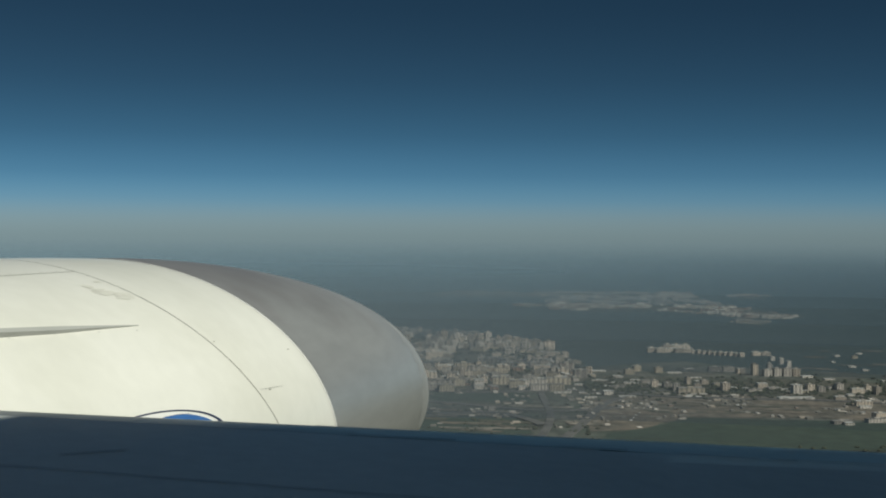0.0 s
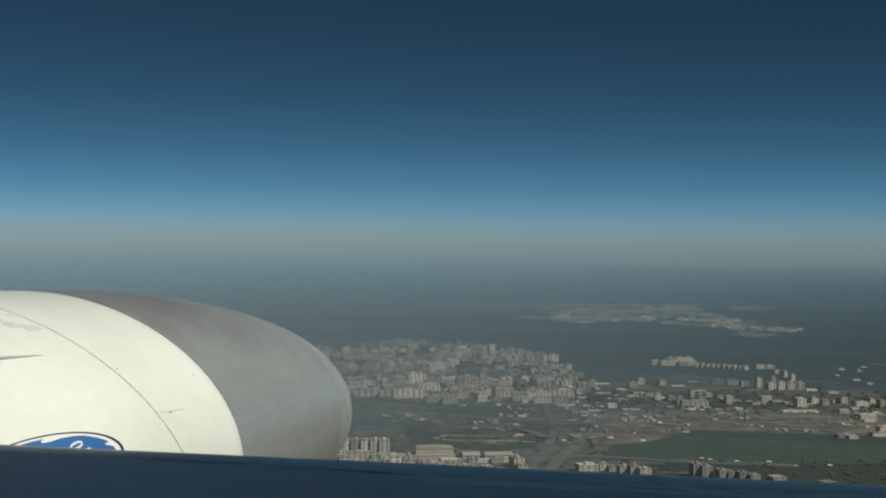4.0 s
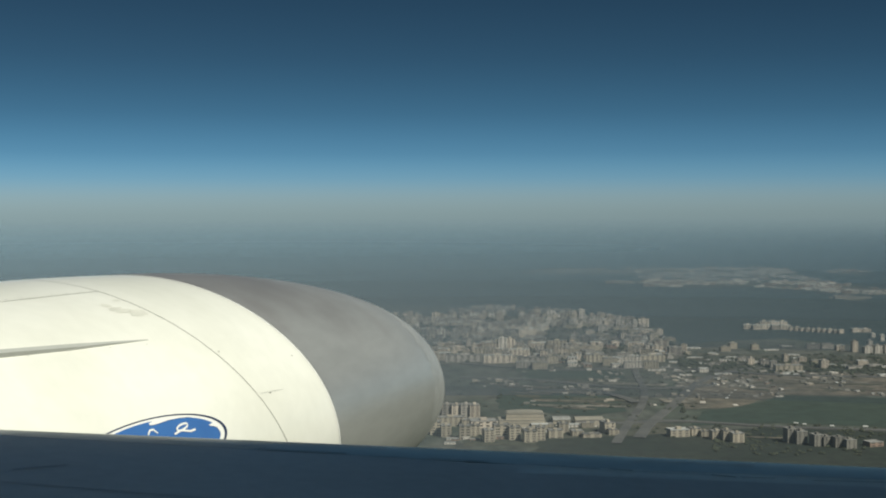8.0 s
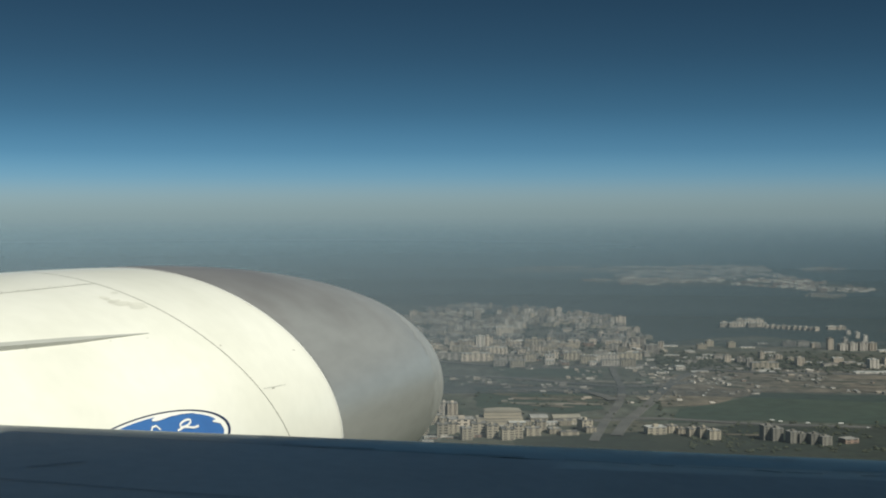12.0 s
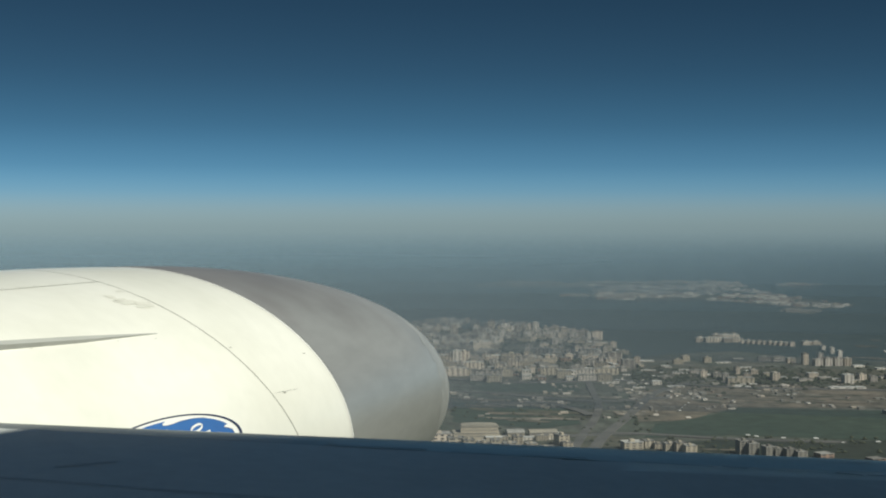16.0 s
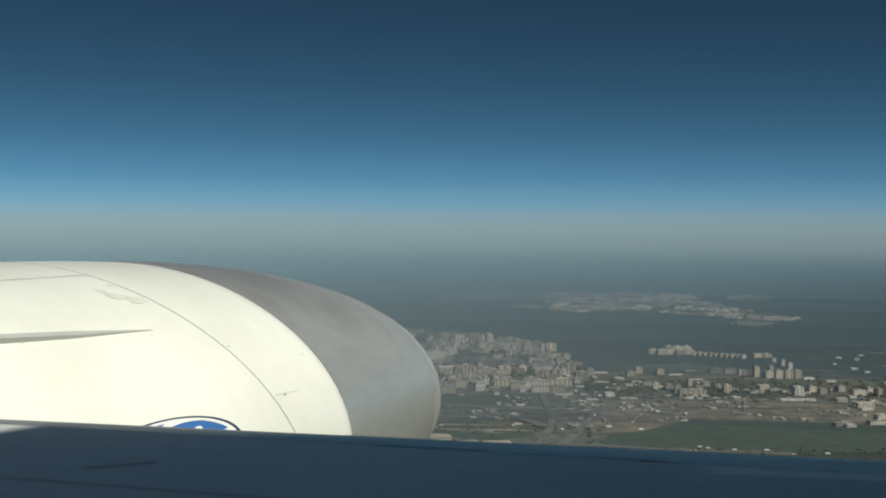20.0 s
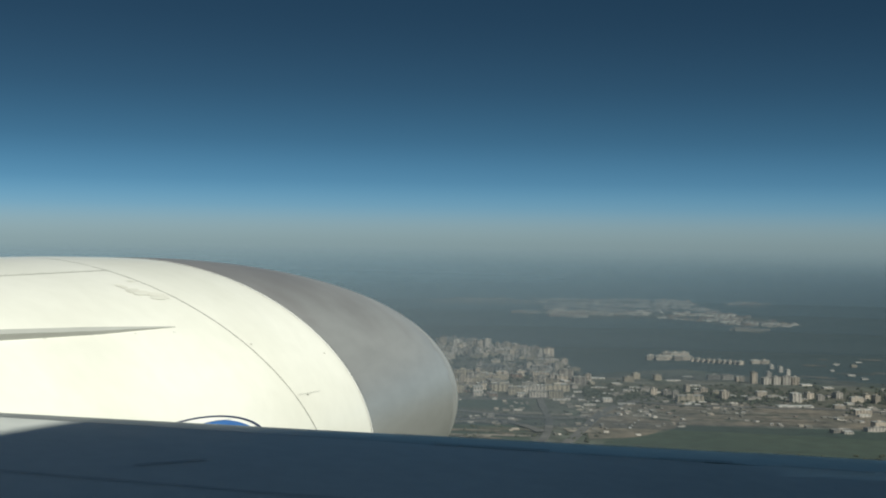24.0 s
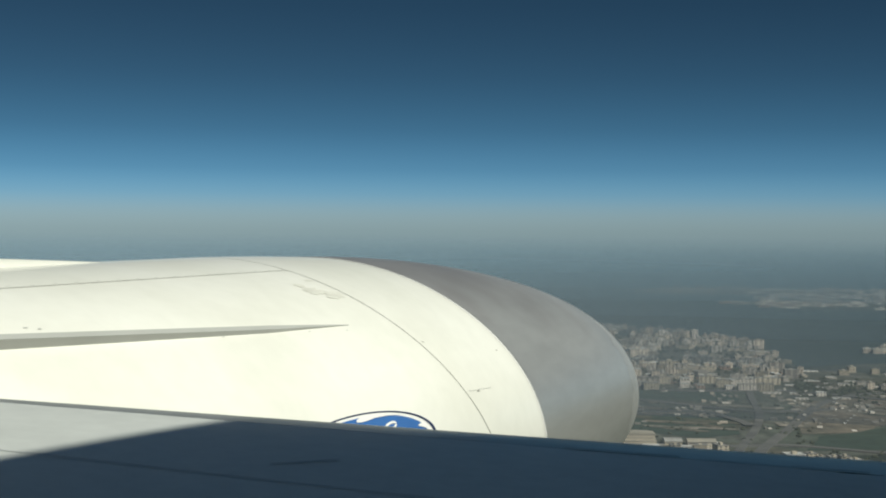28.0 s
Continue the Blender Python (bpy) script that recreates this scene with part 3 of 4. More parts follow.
def plan(x, y):
    """A place on the land fitted to the camera's view, from a view column and row; 2246 is the focal length in the same
    units.
    """
    d = 210 * 2246 / (y - 405)
    return (x - 784) / 2246 * d, d


patch("town_ground", [plan(x, y) for x, y in ((590, 584), (700, 576), (790, 568), (930, 575), (1060, 596), (1082, 614), (1120, 632), (1150, 652), (1080, 668), (960, 673), (840, 672), (720, 670), (610, 664))], TOWNLAND, 0.3, "grey built-up ground between the town blocks", "town ground")
patch("building_land", [(253, 1643), (417, 1715), (587, 1655), (695, 1599), (880, 1560), (820, 1395), (623, 1434), (498, 1479), (342, 1488), (269, 1387), (212, 1375)], SOIL, 0.3, "brown churned building land beside the meadow", "building land")
patch("meadow", [(228, 1359), (278, 1400), (346, 1479), (505, 1460), (631, 1408), (790, 1372), (740, 1236), (557, 1240), (401, 1258), (295, 1285), (202, 1271)], MEADOW, 0.35, "dark green open meadow", "meadow")
patch("meadow", [(11, 1536), (148, 1469), (149, 1359), (104, 1329), (10, 1375)], MEADOW, 0.35, "dark green meadow beside the road", "meadow")
patch("meadow", [(24, 1767), (173, 1715), (178, 1626), (55, 1632)], MEADOW, 0.35, "dark green meadow below the town", "meadow")
patch("building_land", [(50, 1190), (150, 1212), (222, 1240), (291, 1262), (660, 1236), (860, 1226), (800, 1010), (20, 1010)], HILL, 0.45, "dark scrub round the near blocks", "scrub")
patch("works_ground", [(-26, 1321), (131, 1307), (221, 1251), (203, 1150), (-23, 1150)], SCRUB, 0.3, "dark yard round the works halls", "works ground")
patch("works_ground", [(316, 1941), (652, 1887), (803, 1793), (741, 1655), (414, 1703), (275, 1691)], SCRUB, 0.3, "dark ground round the row of blocks", "works ground")
patch("far_town_ground", [plan(x, y) for x, y in ((1035, 524), (1060, 506), (1140, 497), (1300, 498), (1330, 512), (1400, 527), (1520, 540), (1480, 547), (1400, 545), (1330, 538), (1240, 532), (1090, 533))], TOWNLAND, 0.3, "dusky built-up ground of a far town", "town ground")
for x0, x1, y, h in ((1030, 1130, 507, 3), (1370, 1450, 506, 1.5), (1385, 1452, 551, 2), (1000, 1036, 523, 2)):
    patch("shore", [plan(x0, y), plan((x0 + x1) / 2, y + 1), plan(x1, y + 3), plan(x1 - 20, y + 3 + h), plan(x0 + 10, y + h)], YARD, 0.3, "pale strip of far shore in the haze", "shore")
# made-up rise, so that the shore stands higher in the camera's view
rise_v = []
for i in range(41):
    x = (120 + 700 * i / 40)
    top = 11 + 9 * math.sin(i * 0.21) * (1 - i / 40) + 2.0 * noise.noise(Vector((i * 0.4, 2.0, 0)))
    top *= min(1, i / 6, (40 - i) / 8)
    rise_v += [(x, 4560, -0.3), (x, 4620, 0.5 * top), (x, 4690, top), (x, 4760, -0.3)]
tagged(mesh_object("far_shore", rise_v, grid_faces(41, 4), [YARD], smooth=True), "pale far shore, raised to fit the camera's view", "shore", kind="structure")


LEVEL = iter(range(50))


def road(name, pts, width, label):
    """A flat road along points of the plan, smoothed, with a kerb-high edge."""
    fine = []
    for i in range(len(pts) - 1):
        p0, p1, p2, p3 = (Vector((*pts[max(0, min(len(pts) - 1, i + k))], 0)) for k in (-1, 0, 1, 2))
        for k in range(10):
            t = k / 10
            fine.append(0.5 * (2 * p1 + (p2 - p0) * t + (2 * p0 - 5 * p1 + 4 * p2 - p3) * t * t + (3 * p1 - p0 - 3 * p2 + p3) * t ** 3))
    fine.append(Vector((*pts[-1], 0)))
    v, top = [], 1.2 + 0.12 * next(LEVEL)
    for i, p in enumerate(fine):
        d = (fine[min(len(fine) - 1, i + 1)] - fine[max(0, i - 1)]).normalized()
        side = Vector((-d.y, d.x, 0)) * width / 2
        v += [p + side * 1.04 + Vector((0, 0, 0.2)), p + side + Vector((0, 0, top)), p - side + Vector((0, 0, top)), p - side * 1.04 + Vector((0, 0, 0.2))]
    return tagged(mesh_object(name, v, grid_faces(len(fine), 4), [ROAD]), label, "road", kind="structure")


road("road", [plan(x, y) for x, y in ((1040, 672), (1047, 690), (1056, 706), (1060, 722), (1054, 742), (1040, 762), (1024, 785), (1010, 810))], 9, "pale grey main road curving beside the fields")
road("road", [plan(x, y) for x, y in ((1262, 674), (1200, 684), (1160, 698), (1136, 716), (1116, 736), (1092, 756), (1068, 776), (1050, 800))], 11, "pale grey dual road to the junction")
road("road", [(-36, 1638), (55, 1615), (123, 1567), (189, 1536), (276, 1567)], 11, "pale grey road below the town")
road("road", [(94, 1271), (146, 1282), (193, 1292), (289, 1258), (395, 1238)], 8, "narrow grey road past the works halls")
road("road", [(-39, 1793), (89, 1721), (245, 1740), (383, 1667), (566, 1638), (695, 1567)], 10, "grey town road")
road("road", [(51, 1507), (119, 1517), (153, 1460), (165, 1416)], 12, "pale track across the fields")


strip_rng = random.Random(31)
thin = [(x, x + strip_rng.uniform(25, 95), strip_rng.uniform(686, 720), strip_rng.uniform(0.8, 2.4)) for x in [strip_rng.uniform(1140, 1560) for k in range(46)]]
thin += [(x, x + strip_rng.uniform(40, 130), strip_rng.uniform(692, 745), strip_rng.uniform(1.5, 4.0)) for x in [strip_rng.uniform(780, 990) for k in range(24)]]
thin += [(x, x + strip_rng.uniform(20, 70), strip_rng.uniform(652, 684), strip_rng.uniform(0.7, 1.6)) for x in [strip_rng.uniform(1090, 1560) for k in range(26)]]
for i, (x0, x1, y, h) in enumerate(thin + [(810, 905, 707, 3), (880, 1010, 718, 2), (930, 1050, 729, 4), (905, 935, 744, 2), (960, 1000, 738, 2), (1085, 1150, 730, 6), (760, 840, 700, 2), (1180, 1250, 788, 3), (1210, 1330, 796, 2), (1150, 1300, 664, 3), (1330, 1560, 676, 2), (1250, 1480, 700, 2), (1420, 1560, 712, 2)]):
    a, b, c, d = plan(x0, y), plan(x1, y + 3), plan(x1 - 6, y + 3 + h), plan(x0 + 8, y + h)
    patch("bare_strip", [a, b, c, d], (SOIL, YARD, SCRUB, SCRUB)[i % 4], 0.5 + 0.004 * i, "pale bare strip of ground across the fields", "bare ground")

for i in range(30):
    x, y = strip_rng.uniform(1500, 1960), strip_rng.uniform(598, 662)
    w, h = strip_rng.uniform(14, 60), strip_rng.uniform(0.5, 1.5)
    patch("bare_strip", [plan(x, y), plan(x + w, y + 1), plan(x + w - 4, y + 1 + h), plan(x + 3, y + h)], (YARD, SOIL, YARD)[i % 3], 0.9 + 0.004 * i, "pale bare strip on dark land", "bare ground")

# ---- the bay between town and far shore ----
bay = [plan(x, y) for x, y in ((735, 566), (900, 574), (1000, 590), (1080, 604), (1130, 634), (1180, 628), (1300, 622), (1420, 634), (1560, 640), (1700, 648))]
bay += [(1560, 1900), (2300, 2600), (3000, 3900), (1400, 4740), (-1400, 4740), (-3000, 3900), (-1500, 2950)]
patch("water", bay, WATER, 0.1, "calm dark grey-blue water of a wide bay", "water")

# ---- buildings ----
def house(name, label, category, w, d, h, wall, roof, storeys, at, turn=0, box=True, group=""):
    """A block of flats: walls with a recessed dark band of windows on each storey, a roof slab with a parapet and a lift house."""
    root = tagged(new(name), label, category, group)
    step = h / storeys
    parts, slots = [(-w / 2, w / 2, -d / 2, d / 2, -0.4, step * 0.38)], [0]
    for i in range(storeys):
        z = step * (i + 0.38)
        parts.append((-w / 2 + 0.4, w / 2 - 0.4, -d / 2 + 0.4, d / 2 - 0.4, z, z + step * 0.46))
        slots.append(1)
        parts.append((-w / 2, w / 2, -d / 2, d / 2, z + step * 0.46, z + step if i < storeys - 1 else h))
        slots.append(0)
    piers = max(2, round(w / 6.5))
    for k in range(piers + 1):
        x = -w / 2 + w * k / piers
        for y in (-d / 2, d / 2 - 0.7):
            parts.append((max(-w / 2, x - 1.5), min(w / 2, x + 1.5), y - 0.06, y + 0.76, 0, h - 0.1))
            slots.append(0)
    for k in range(4):
        y = -d / 2 + d * k / 3
        for x in (-w / 2, w / 2 - 0.7):
            parts.append((x - 0.06, x + 0.76, max(-d / 2 - 0.05, y - 0.9), min(d / 2 + 0.05, y + 0.9), 0, h - 0.1))
            slots.append(0)
    child(boxes_object("walls", [q for q, k in zip(parts, slots) if not k], [wall], [0] * slots.count(0)), root)
    child(boxes_object("windows", [q for q, k in zip(parts, slots) if k], [PANE], [0] * slots.count(1)), root, "dark bands of windows")
    top = child(boxes_object("roof", [(-w / 2 - 0.2, w / 2 + 0.2, -d / 2 - 0.2, d / 2 + 0.2, h, h + 0.25), (-w / 2 - 0.2, w / 2 + 0.2, -d / 2 - 0.2, -d / 2 + 0.15, h + 0.25, h + 0.9), (-w / 2 - 0.2, w / 2 + 0.2, d / 2 - 0.15, d / 2 + 0.2, h + 0.25, h + 0.9), (-w / 2 - 0.2, -w / 2 + 0.15, -d / 2 + 0.15, d / 2 - 0.15, h + 0.25, h + 0.9), (w / 2 - 0.15, w / 2 + 0.2, -d / 2 + 0.15, d / 2 - 0.15, h + 0.25, h + 0.9)], [roof], [0] * 5), root)
    if box:
        child(boxes_object("lift_house", [(-w * 0.12, w * 0.12, -d * 0.2, d * 0.2, h + 0.25, h + 2.6)], [wall], [0]), top)
    root.matrix_world = pose(at[0], at[1], 0, 0, 0, turn)
    return root


def again(ob, at, turn, scale=(1, 1, 1)):
    return copy_thing(ob, pose(at[0], at[1], 0, 0, 0, turn) @ Matrix.Diagonal((*scale, 1)))


def hall(name, label, w, d, h, wall, roof, at, turn=0):
    """A works hall with a shallow curved sheet roof."""
    root = tagged(new(name), label, "hall")
    child(boxes_object("walls", [(-w / 2, w / 2, -d / 2, d / 2, -0.4, h), (-w / 2 + 1, w / 2 - 1, -d / 2 - 0.1, d / 2 + 0.1, h * 0.55, h * 0.72)], [wall, PANE], [0, 1]), root)
    v = []
    for i in range(9):
        q = math.pi * i / 8
        for x in (-w / 2 - 0.5, w / 2 + 0.5):
            v.append((x, -(d / 2 + 0.5) * math.cos(q), h + 0.02 + 2.4 * math.sin(q)))
    child(mesh_object("roof", v, grid_faces(9, 2) + [tuple(range(0, 18, 2)), tuple(range(1, 18, 2))], [roof]), root)
    root.matrix_world = pose(at[0], at[1], 0, 0, 0, turn)
    return root


PALE, GREY, CREAM, WHITEWALL, BRICK = WALLS
TOWN = "blocks of the town"
protos = [house("tower_block", "pale panel tower block with a flat roof in town", "tower block", 14, 13, 20, PALE, ROOFING, 8, (21, 2522), 12, group=TOWN),
          house("tower_block", "grey panel tower block with a flat roof in town", "tower block", 15, 13, 18, GREY, ROOFING, 7, (102, 2665), -8, group=TOWN),
          house("tower_block", "white tower block with dark window bands in town", "tower block", 13, 12, 19, WHITEWALL, SHEET, 8, (187, 2577), 20, group=TOWN),
          house("apartment_block", "cream apartment block with dark window bands", "apartment block", 30, 11, 12, CREAM, ROOFING, 5, (108, 2007), 5, group=TOWN),
          house("apartment_block", "grey apartment slab with a felt roof", "apartment block", 40, 11, 11, GREY, ROOFING, 4, (164, 2096), -15, group=TOWN),
          house("apartment_block", "pale apartment slab with a sheet roof", "apartment block", 34, 12, 14, PALE, SHEET, 5, (64, 2194), 30, group=TOWN),
          house("small_house", "low reddish house with a flat roof", "house", 16, 11, 6, BRICK, ROOFING, 2, (193, 2007), 10, False, group=TOWN),
          house("low_building", "low white building with a sheet roof", "building", 18, 12, 6, WHITEWALL, SHEET, 2, (211, 1850), -20, False, group=TOWN)]
rng = random.Random(11)


def inside(p, poly):
    hit = False
    for (x0, y0), (x1, y1) in zip(poly, poly[1:] + poly[:1]):
        if (y0 > p[1]) != (y1 > p[1]) and p[0] < (x1 - x0) * (p[1] - y0) / (y1 - y0) + x0:
            hit = not hit
    return hit


TOWN_EDGE = [plan(x, y) for x, y in ((600, 586), (700, 578), (790, 570), (930, 577), (1056, 598), (1076, 614), (1116, 632), (1140, 650), (1080, 664), (960, 669), (840, 668), (720, 666), (620, 660))]
taken = [(p.matrix_world.translation.x, p.matrix_world.translation.y, 12) for p in protos]
xs, ys = [p[0] for p in TOWN_EDGE], [p[1] for p in TOWN_EDGE]


def settle(k, p, turn, scale):
    """One more block of the town, with its place noted."""
    again(protos[k], p, turn, scale)
    taken.append((p[0], p[1], (14, 15, 13, 30, 40, 34, 16, 18)[k] * scale[0] / 2))


# the far row of towers, the white pairs among the lower blocks and the slabs along the near edge
for x, y, k, w, h in ((735, 582, 0, 1.0, 0.9), (752, 583, 1, 0.9, 0.85), (784, 577, 0, 1.2, 1.0), (801, 577, 2, 0.9, 1.0), (840, 579, 1, 1.2, 0.9), (869, 583, 0, 1.0, 0.95), (895, 585, 2, 1.3, 0.8), (915, 586, 1, 0.9, 0.8), (936, 588, 0, 1.1, 0.9), (969, 598, 1, 1.3, 0.9), (998, 598, 0, 1.0, 1.05), (1014, 602, 1, 0.9, 0.8), (1044, 602, 2, 0.8, 0.8), (1056, 602, 0, 1.4, 0.95), (690, 590, 0, 1.1, 0.9), (668, 596, 1, 1.2, 0.8), (640, 600, 0, 1.0, 0.8),
                      (808, 642, 2, 1.1, 1.1), (822, 641, 0, 1.0, 1.0), (770, 618, 2, 0.8, 0.9), (757, 620, 0, 0.9, 0.9), (700, 622, 2, 1.0, 1.0), (686, 624, 0, 1.0, 1.0), (922, 646, 1, 1.1, 0.8), (1040, 632, 2, 0.6, 0.7), (1046, 634, 0, 0.8, 0.75), (1088, 640, 1, 1.5, 0.85), (960, 628, 1, 1.6, 0.75), (1112, 652, 1, 1.3, 0.8), (1080, 649, 0, 1.2, 0.7), (878, 612, 2, 0.7, 0.8), (985, 612, 1, 1.2, 0.8)):
    settle(k, plan(x, y), rng.uniform(4, 14), (w, 0.9, h * 0.86))
for x, y, k, w, h in ((862, 668, 4, 1.1, 0.85), (893, 667, 3, 0.7, 0.9), (932, 668, 7, 0.75, 1.6), (1003, 668, 7, 1.2, 1.5), (1032, 667, 4, 0.8, 0.9), (1072, 664, 3, 1.2, 0.8), (800, 666, 5, 1.2, 0.8), (742, 664, 4, 1.4, 0.9), (690, 662, 5, 1.3, 0.8), (975, 664, 3, 1.0, 0.85), (838, 655, 5, 0.9, 0.8), (776, 652, 3, 1.0, 0.9), (640, 654, 4, 1.2, 0.9)):
    settle(k, plan(x, y), rng.uniform(0, 9), (w, 0.9, h))
tries = placed = 0
while placed < 680 and tries < 60000:
    tries += 1
    p = (rng.uniform(min(xs), max(xs)), rng.uniform(min(ys), max(ys)))
    if not inside(p, TOWN_EDGE) or noise.noise(Vector((p[0] * 0.013, p[1] * 0.0042, 7))) < (-0.22 if p[0] > -60 else -0.02):
        continue
    far = (p[1] - min(ys)) / (max(ys) - min(ys))
    k = rng.choice([0, 1, 2, 0, 1, 5, 3, 6] if far > 0.5 else [3, 4, 5, 3, 5, 6, 7, 7, 1, 0])
    scale = (rng.uniform(0.45, 0.85), rng.uniform(0.55, 0.85), rng.uniform(0.32, 0.70)) if k < 3 else (rng.uniform(0.32, 0.75), rng.uniform(0.55, 0.85), rng.uniform(0.38, 0.75))
    r = (14, 15, 13, 30, 40, 34, 16, 18)[k] * scale[0] / 2
    if any(abs(p[0] - q[0]) < 0.85 * (r + q[2]) and abs(p[1] - q[1]) < 16 for q in taken):
        continue
    settle(k, p, rng.choice((8, 8, 8, 98, -12)) + rng.uniform(-5, 5), scale)
    placed += 1
for i in range(26):
    x, y = rng.uniform(1060, 1340), rng.uniform(650, 688)
    again(protos[7], plan(x, y), rng.uniform(-12, 6), (rng.uniform(0.4, 1.3), 0.5, rng.uniform(0.18, 0.4)))
# cream blocks in front of the works, in two uneven rows
cream = house("apartment_block", "cream apartment block with a sunlit front", "apartment block", 15, 11, 13, CREAM, ROOFING, 5, plan(806, 800), 9, group="cream blocks")
for x, y, w, z in ((829, 802, 0.8, 1.15), (858, 806, 0.9, 1.0), (876, 803, 0.6, 1.2), (902, 799, 1.0, 0.75), (916, 790, 0.7, 0.9), (940, 795, 0.8, 0.5), (966, 798, 1.3, 0.38), (1004, 793, 0.7, 0.5), (690, 793, 0.8, 1.2), (708, 797, 0.7, 1.05), (742, 801, 0.8, 1.2), (760, 795, 0.7, 0.95), (652, 788, 0.8, 1.2), (671, 792, 0.7, 1.0), (784, 806, 0.7, 1.1), (1148, 794, 0.7, 0.7), (1165, 796, 0.6, 0.55), (1186, 801, 0.8, 0.8), (1204, 803, 0.7, 0.95), (1222, 806, 0.8, 0.85), (640, 770, 1.2, 0.8), (610, 776, 1.0, 0.9)):
    again(cream, plan(x, y), rng.uniform(4, 13), (0.9 * w, 0.9, 0.8 * z))
# low buildings and yards strewn aslant between the cream blocks
low_rng = random.Random(41)
for i in range(34):
    q = low_rng.random()
    x, y = 1020 - 330 * q + low_rng.uniform(-20, 20), 770 + 36 * q + low_rng.uniform(-6, 8)
    again(protos[low_rng.choice((7, 7, 6, 3))], plan(x, y), low_rng.uniform(0, 16), (low_rng.uniform(0.25, 0.7), low_rng.uniform(0.4, 0.8), low_rng.uniform(0.2, 0.5)))
# the slab of joined towers before the meadow and its low neighbours
for i, (x, z) in enumerate(((694, 0.9), (710, 1.05), (727, 0.95), (744, 1.1), (759, 1.0))):
    again(protos[i % 2], plan(x, 766 + 0.6 * i), 6, (0.74, 0.9, 0.82 * z))
for x, y, k, w, z in ((716, 778, 3, 0.9, 0.75), (752, 779, 3, 0.6, 0.6), (672, 774, 5, 0.6, 0.9)):
    again(protos[k], plan(x, y), 6, (w, 0.9, z))
# white-fronted blocks along the road
for p, k in (((70, 1728), 3), ((116, 1767), 7), ((170, 1780), 3), ((176, 1753), 7), ((51, 1740), 4), ((198, 1740), 4), ((222, 1740), 3), ((287, 1703), 7), ((137, 1753), 6)):
    again(protos[k], p, rng.uniform(-4, 8), (0.66, 0.9, 0.85))

# the long slab beyond town, in joined segments, and the stepped row beside it
row = house("slab_block", "pale segment of a long slab block beyond town", "slab block", 17, 11, 8, PALE, SHEET, 4, plan(1240, 606), 4, group="slab row")
for i in range(1, 5):
    q = plan(1240 + 16.4 * i, 606 + 0.5 * (i % 2))
    again(row, q, 4, (0.98, 1, 0.96 + 0.07 * (i % 2)))
for i in range(3):
    again(row, plan(1268 + 16 * i, 602.5), 4, (0.95, 1, 1.28))
for i in range(10):
    again(protos[5], plan(1316 + 9.6 * i, 608.5 + 0.55 * i), 4, (0.24, 0.7, 0.44 + 0.07 * (i % 2)))
for i in range(2):
    again(row, plan(1428 + 17 * i, 611), 6, (0.9, 1, 0.75))

# the cluster of towers
for p, k, w, z in (((559, 1957), 0, 0.9, 1.5), ((574, 1941), 1, 1.3, 1.0), ((592, 1990), 2, 0.8, 1.35), ((589, 1941), 1, 1.2, 1.2), ((605, 1941), 1, 1.25, 1.2), ((619, 1941), 0, 1.2, 1.05), ((658, 2194), 2, 0.75, 0.7), ((655, 2134), 2, 0.75, 0.95), ((650, 2078), 2, 0.8, 0.95), ((509, 2007), 4, 0.8, 1.2), ((531, 2007), 4, 0.7, 1.2), ((544, 1982), 5, 0.6, 1.0), ((631, 1925), 7, 1.5, 0.7), ((652, 1887), 7, 1.3, 0.7), ((364, 1965), 3, 0.8, 1.1), ((384, 2007), 3, 0.6, 1.3), ((415, 1990), 3, 0.6, 1.2), ((438, 1982), 7, 1.9, 0.4), ((475, 2042), 7, 1.4, 0.4), ((323, 2007), 7, 1.9, 0.4)):
    again(protos[k], p, rng.uniform(0, 14), (0.64 * w, 0.8, 0.56 * z))
# the row of blocks on the near side
for i in range(34):
    x, y = 1180 + 17.5 * i + rng.uniform(-5, 5), 664 + 0.028 * (17.5 * i) + rng.uniform(-5, 8)
    k = rng.choice((1, 1, 0, 4, 3, 7, 7, 5))
    again(protos[k], plan(x, y), rng.uniform(-3, 12), (rng.uniform(0.4, 0.75), 0.8, rng.uniform(0.32, 0.58)))
again(protos[2], (548, 1715), 5, (0.95, 1, 0.66))
again(protos[7], (528, 1655), 3, (2.6, 1.0, 0.5))
again(protos[3], (402, 1715), 3, (1.2, 1.2, 0.7))

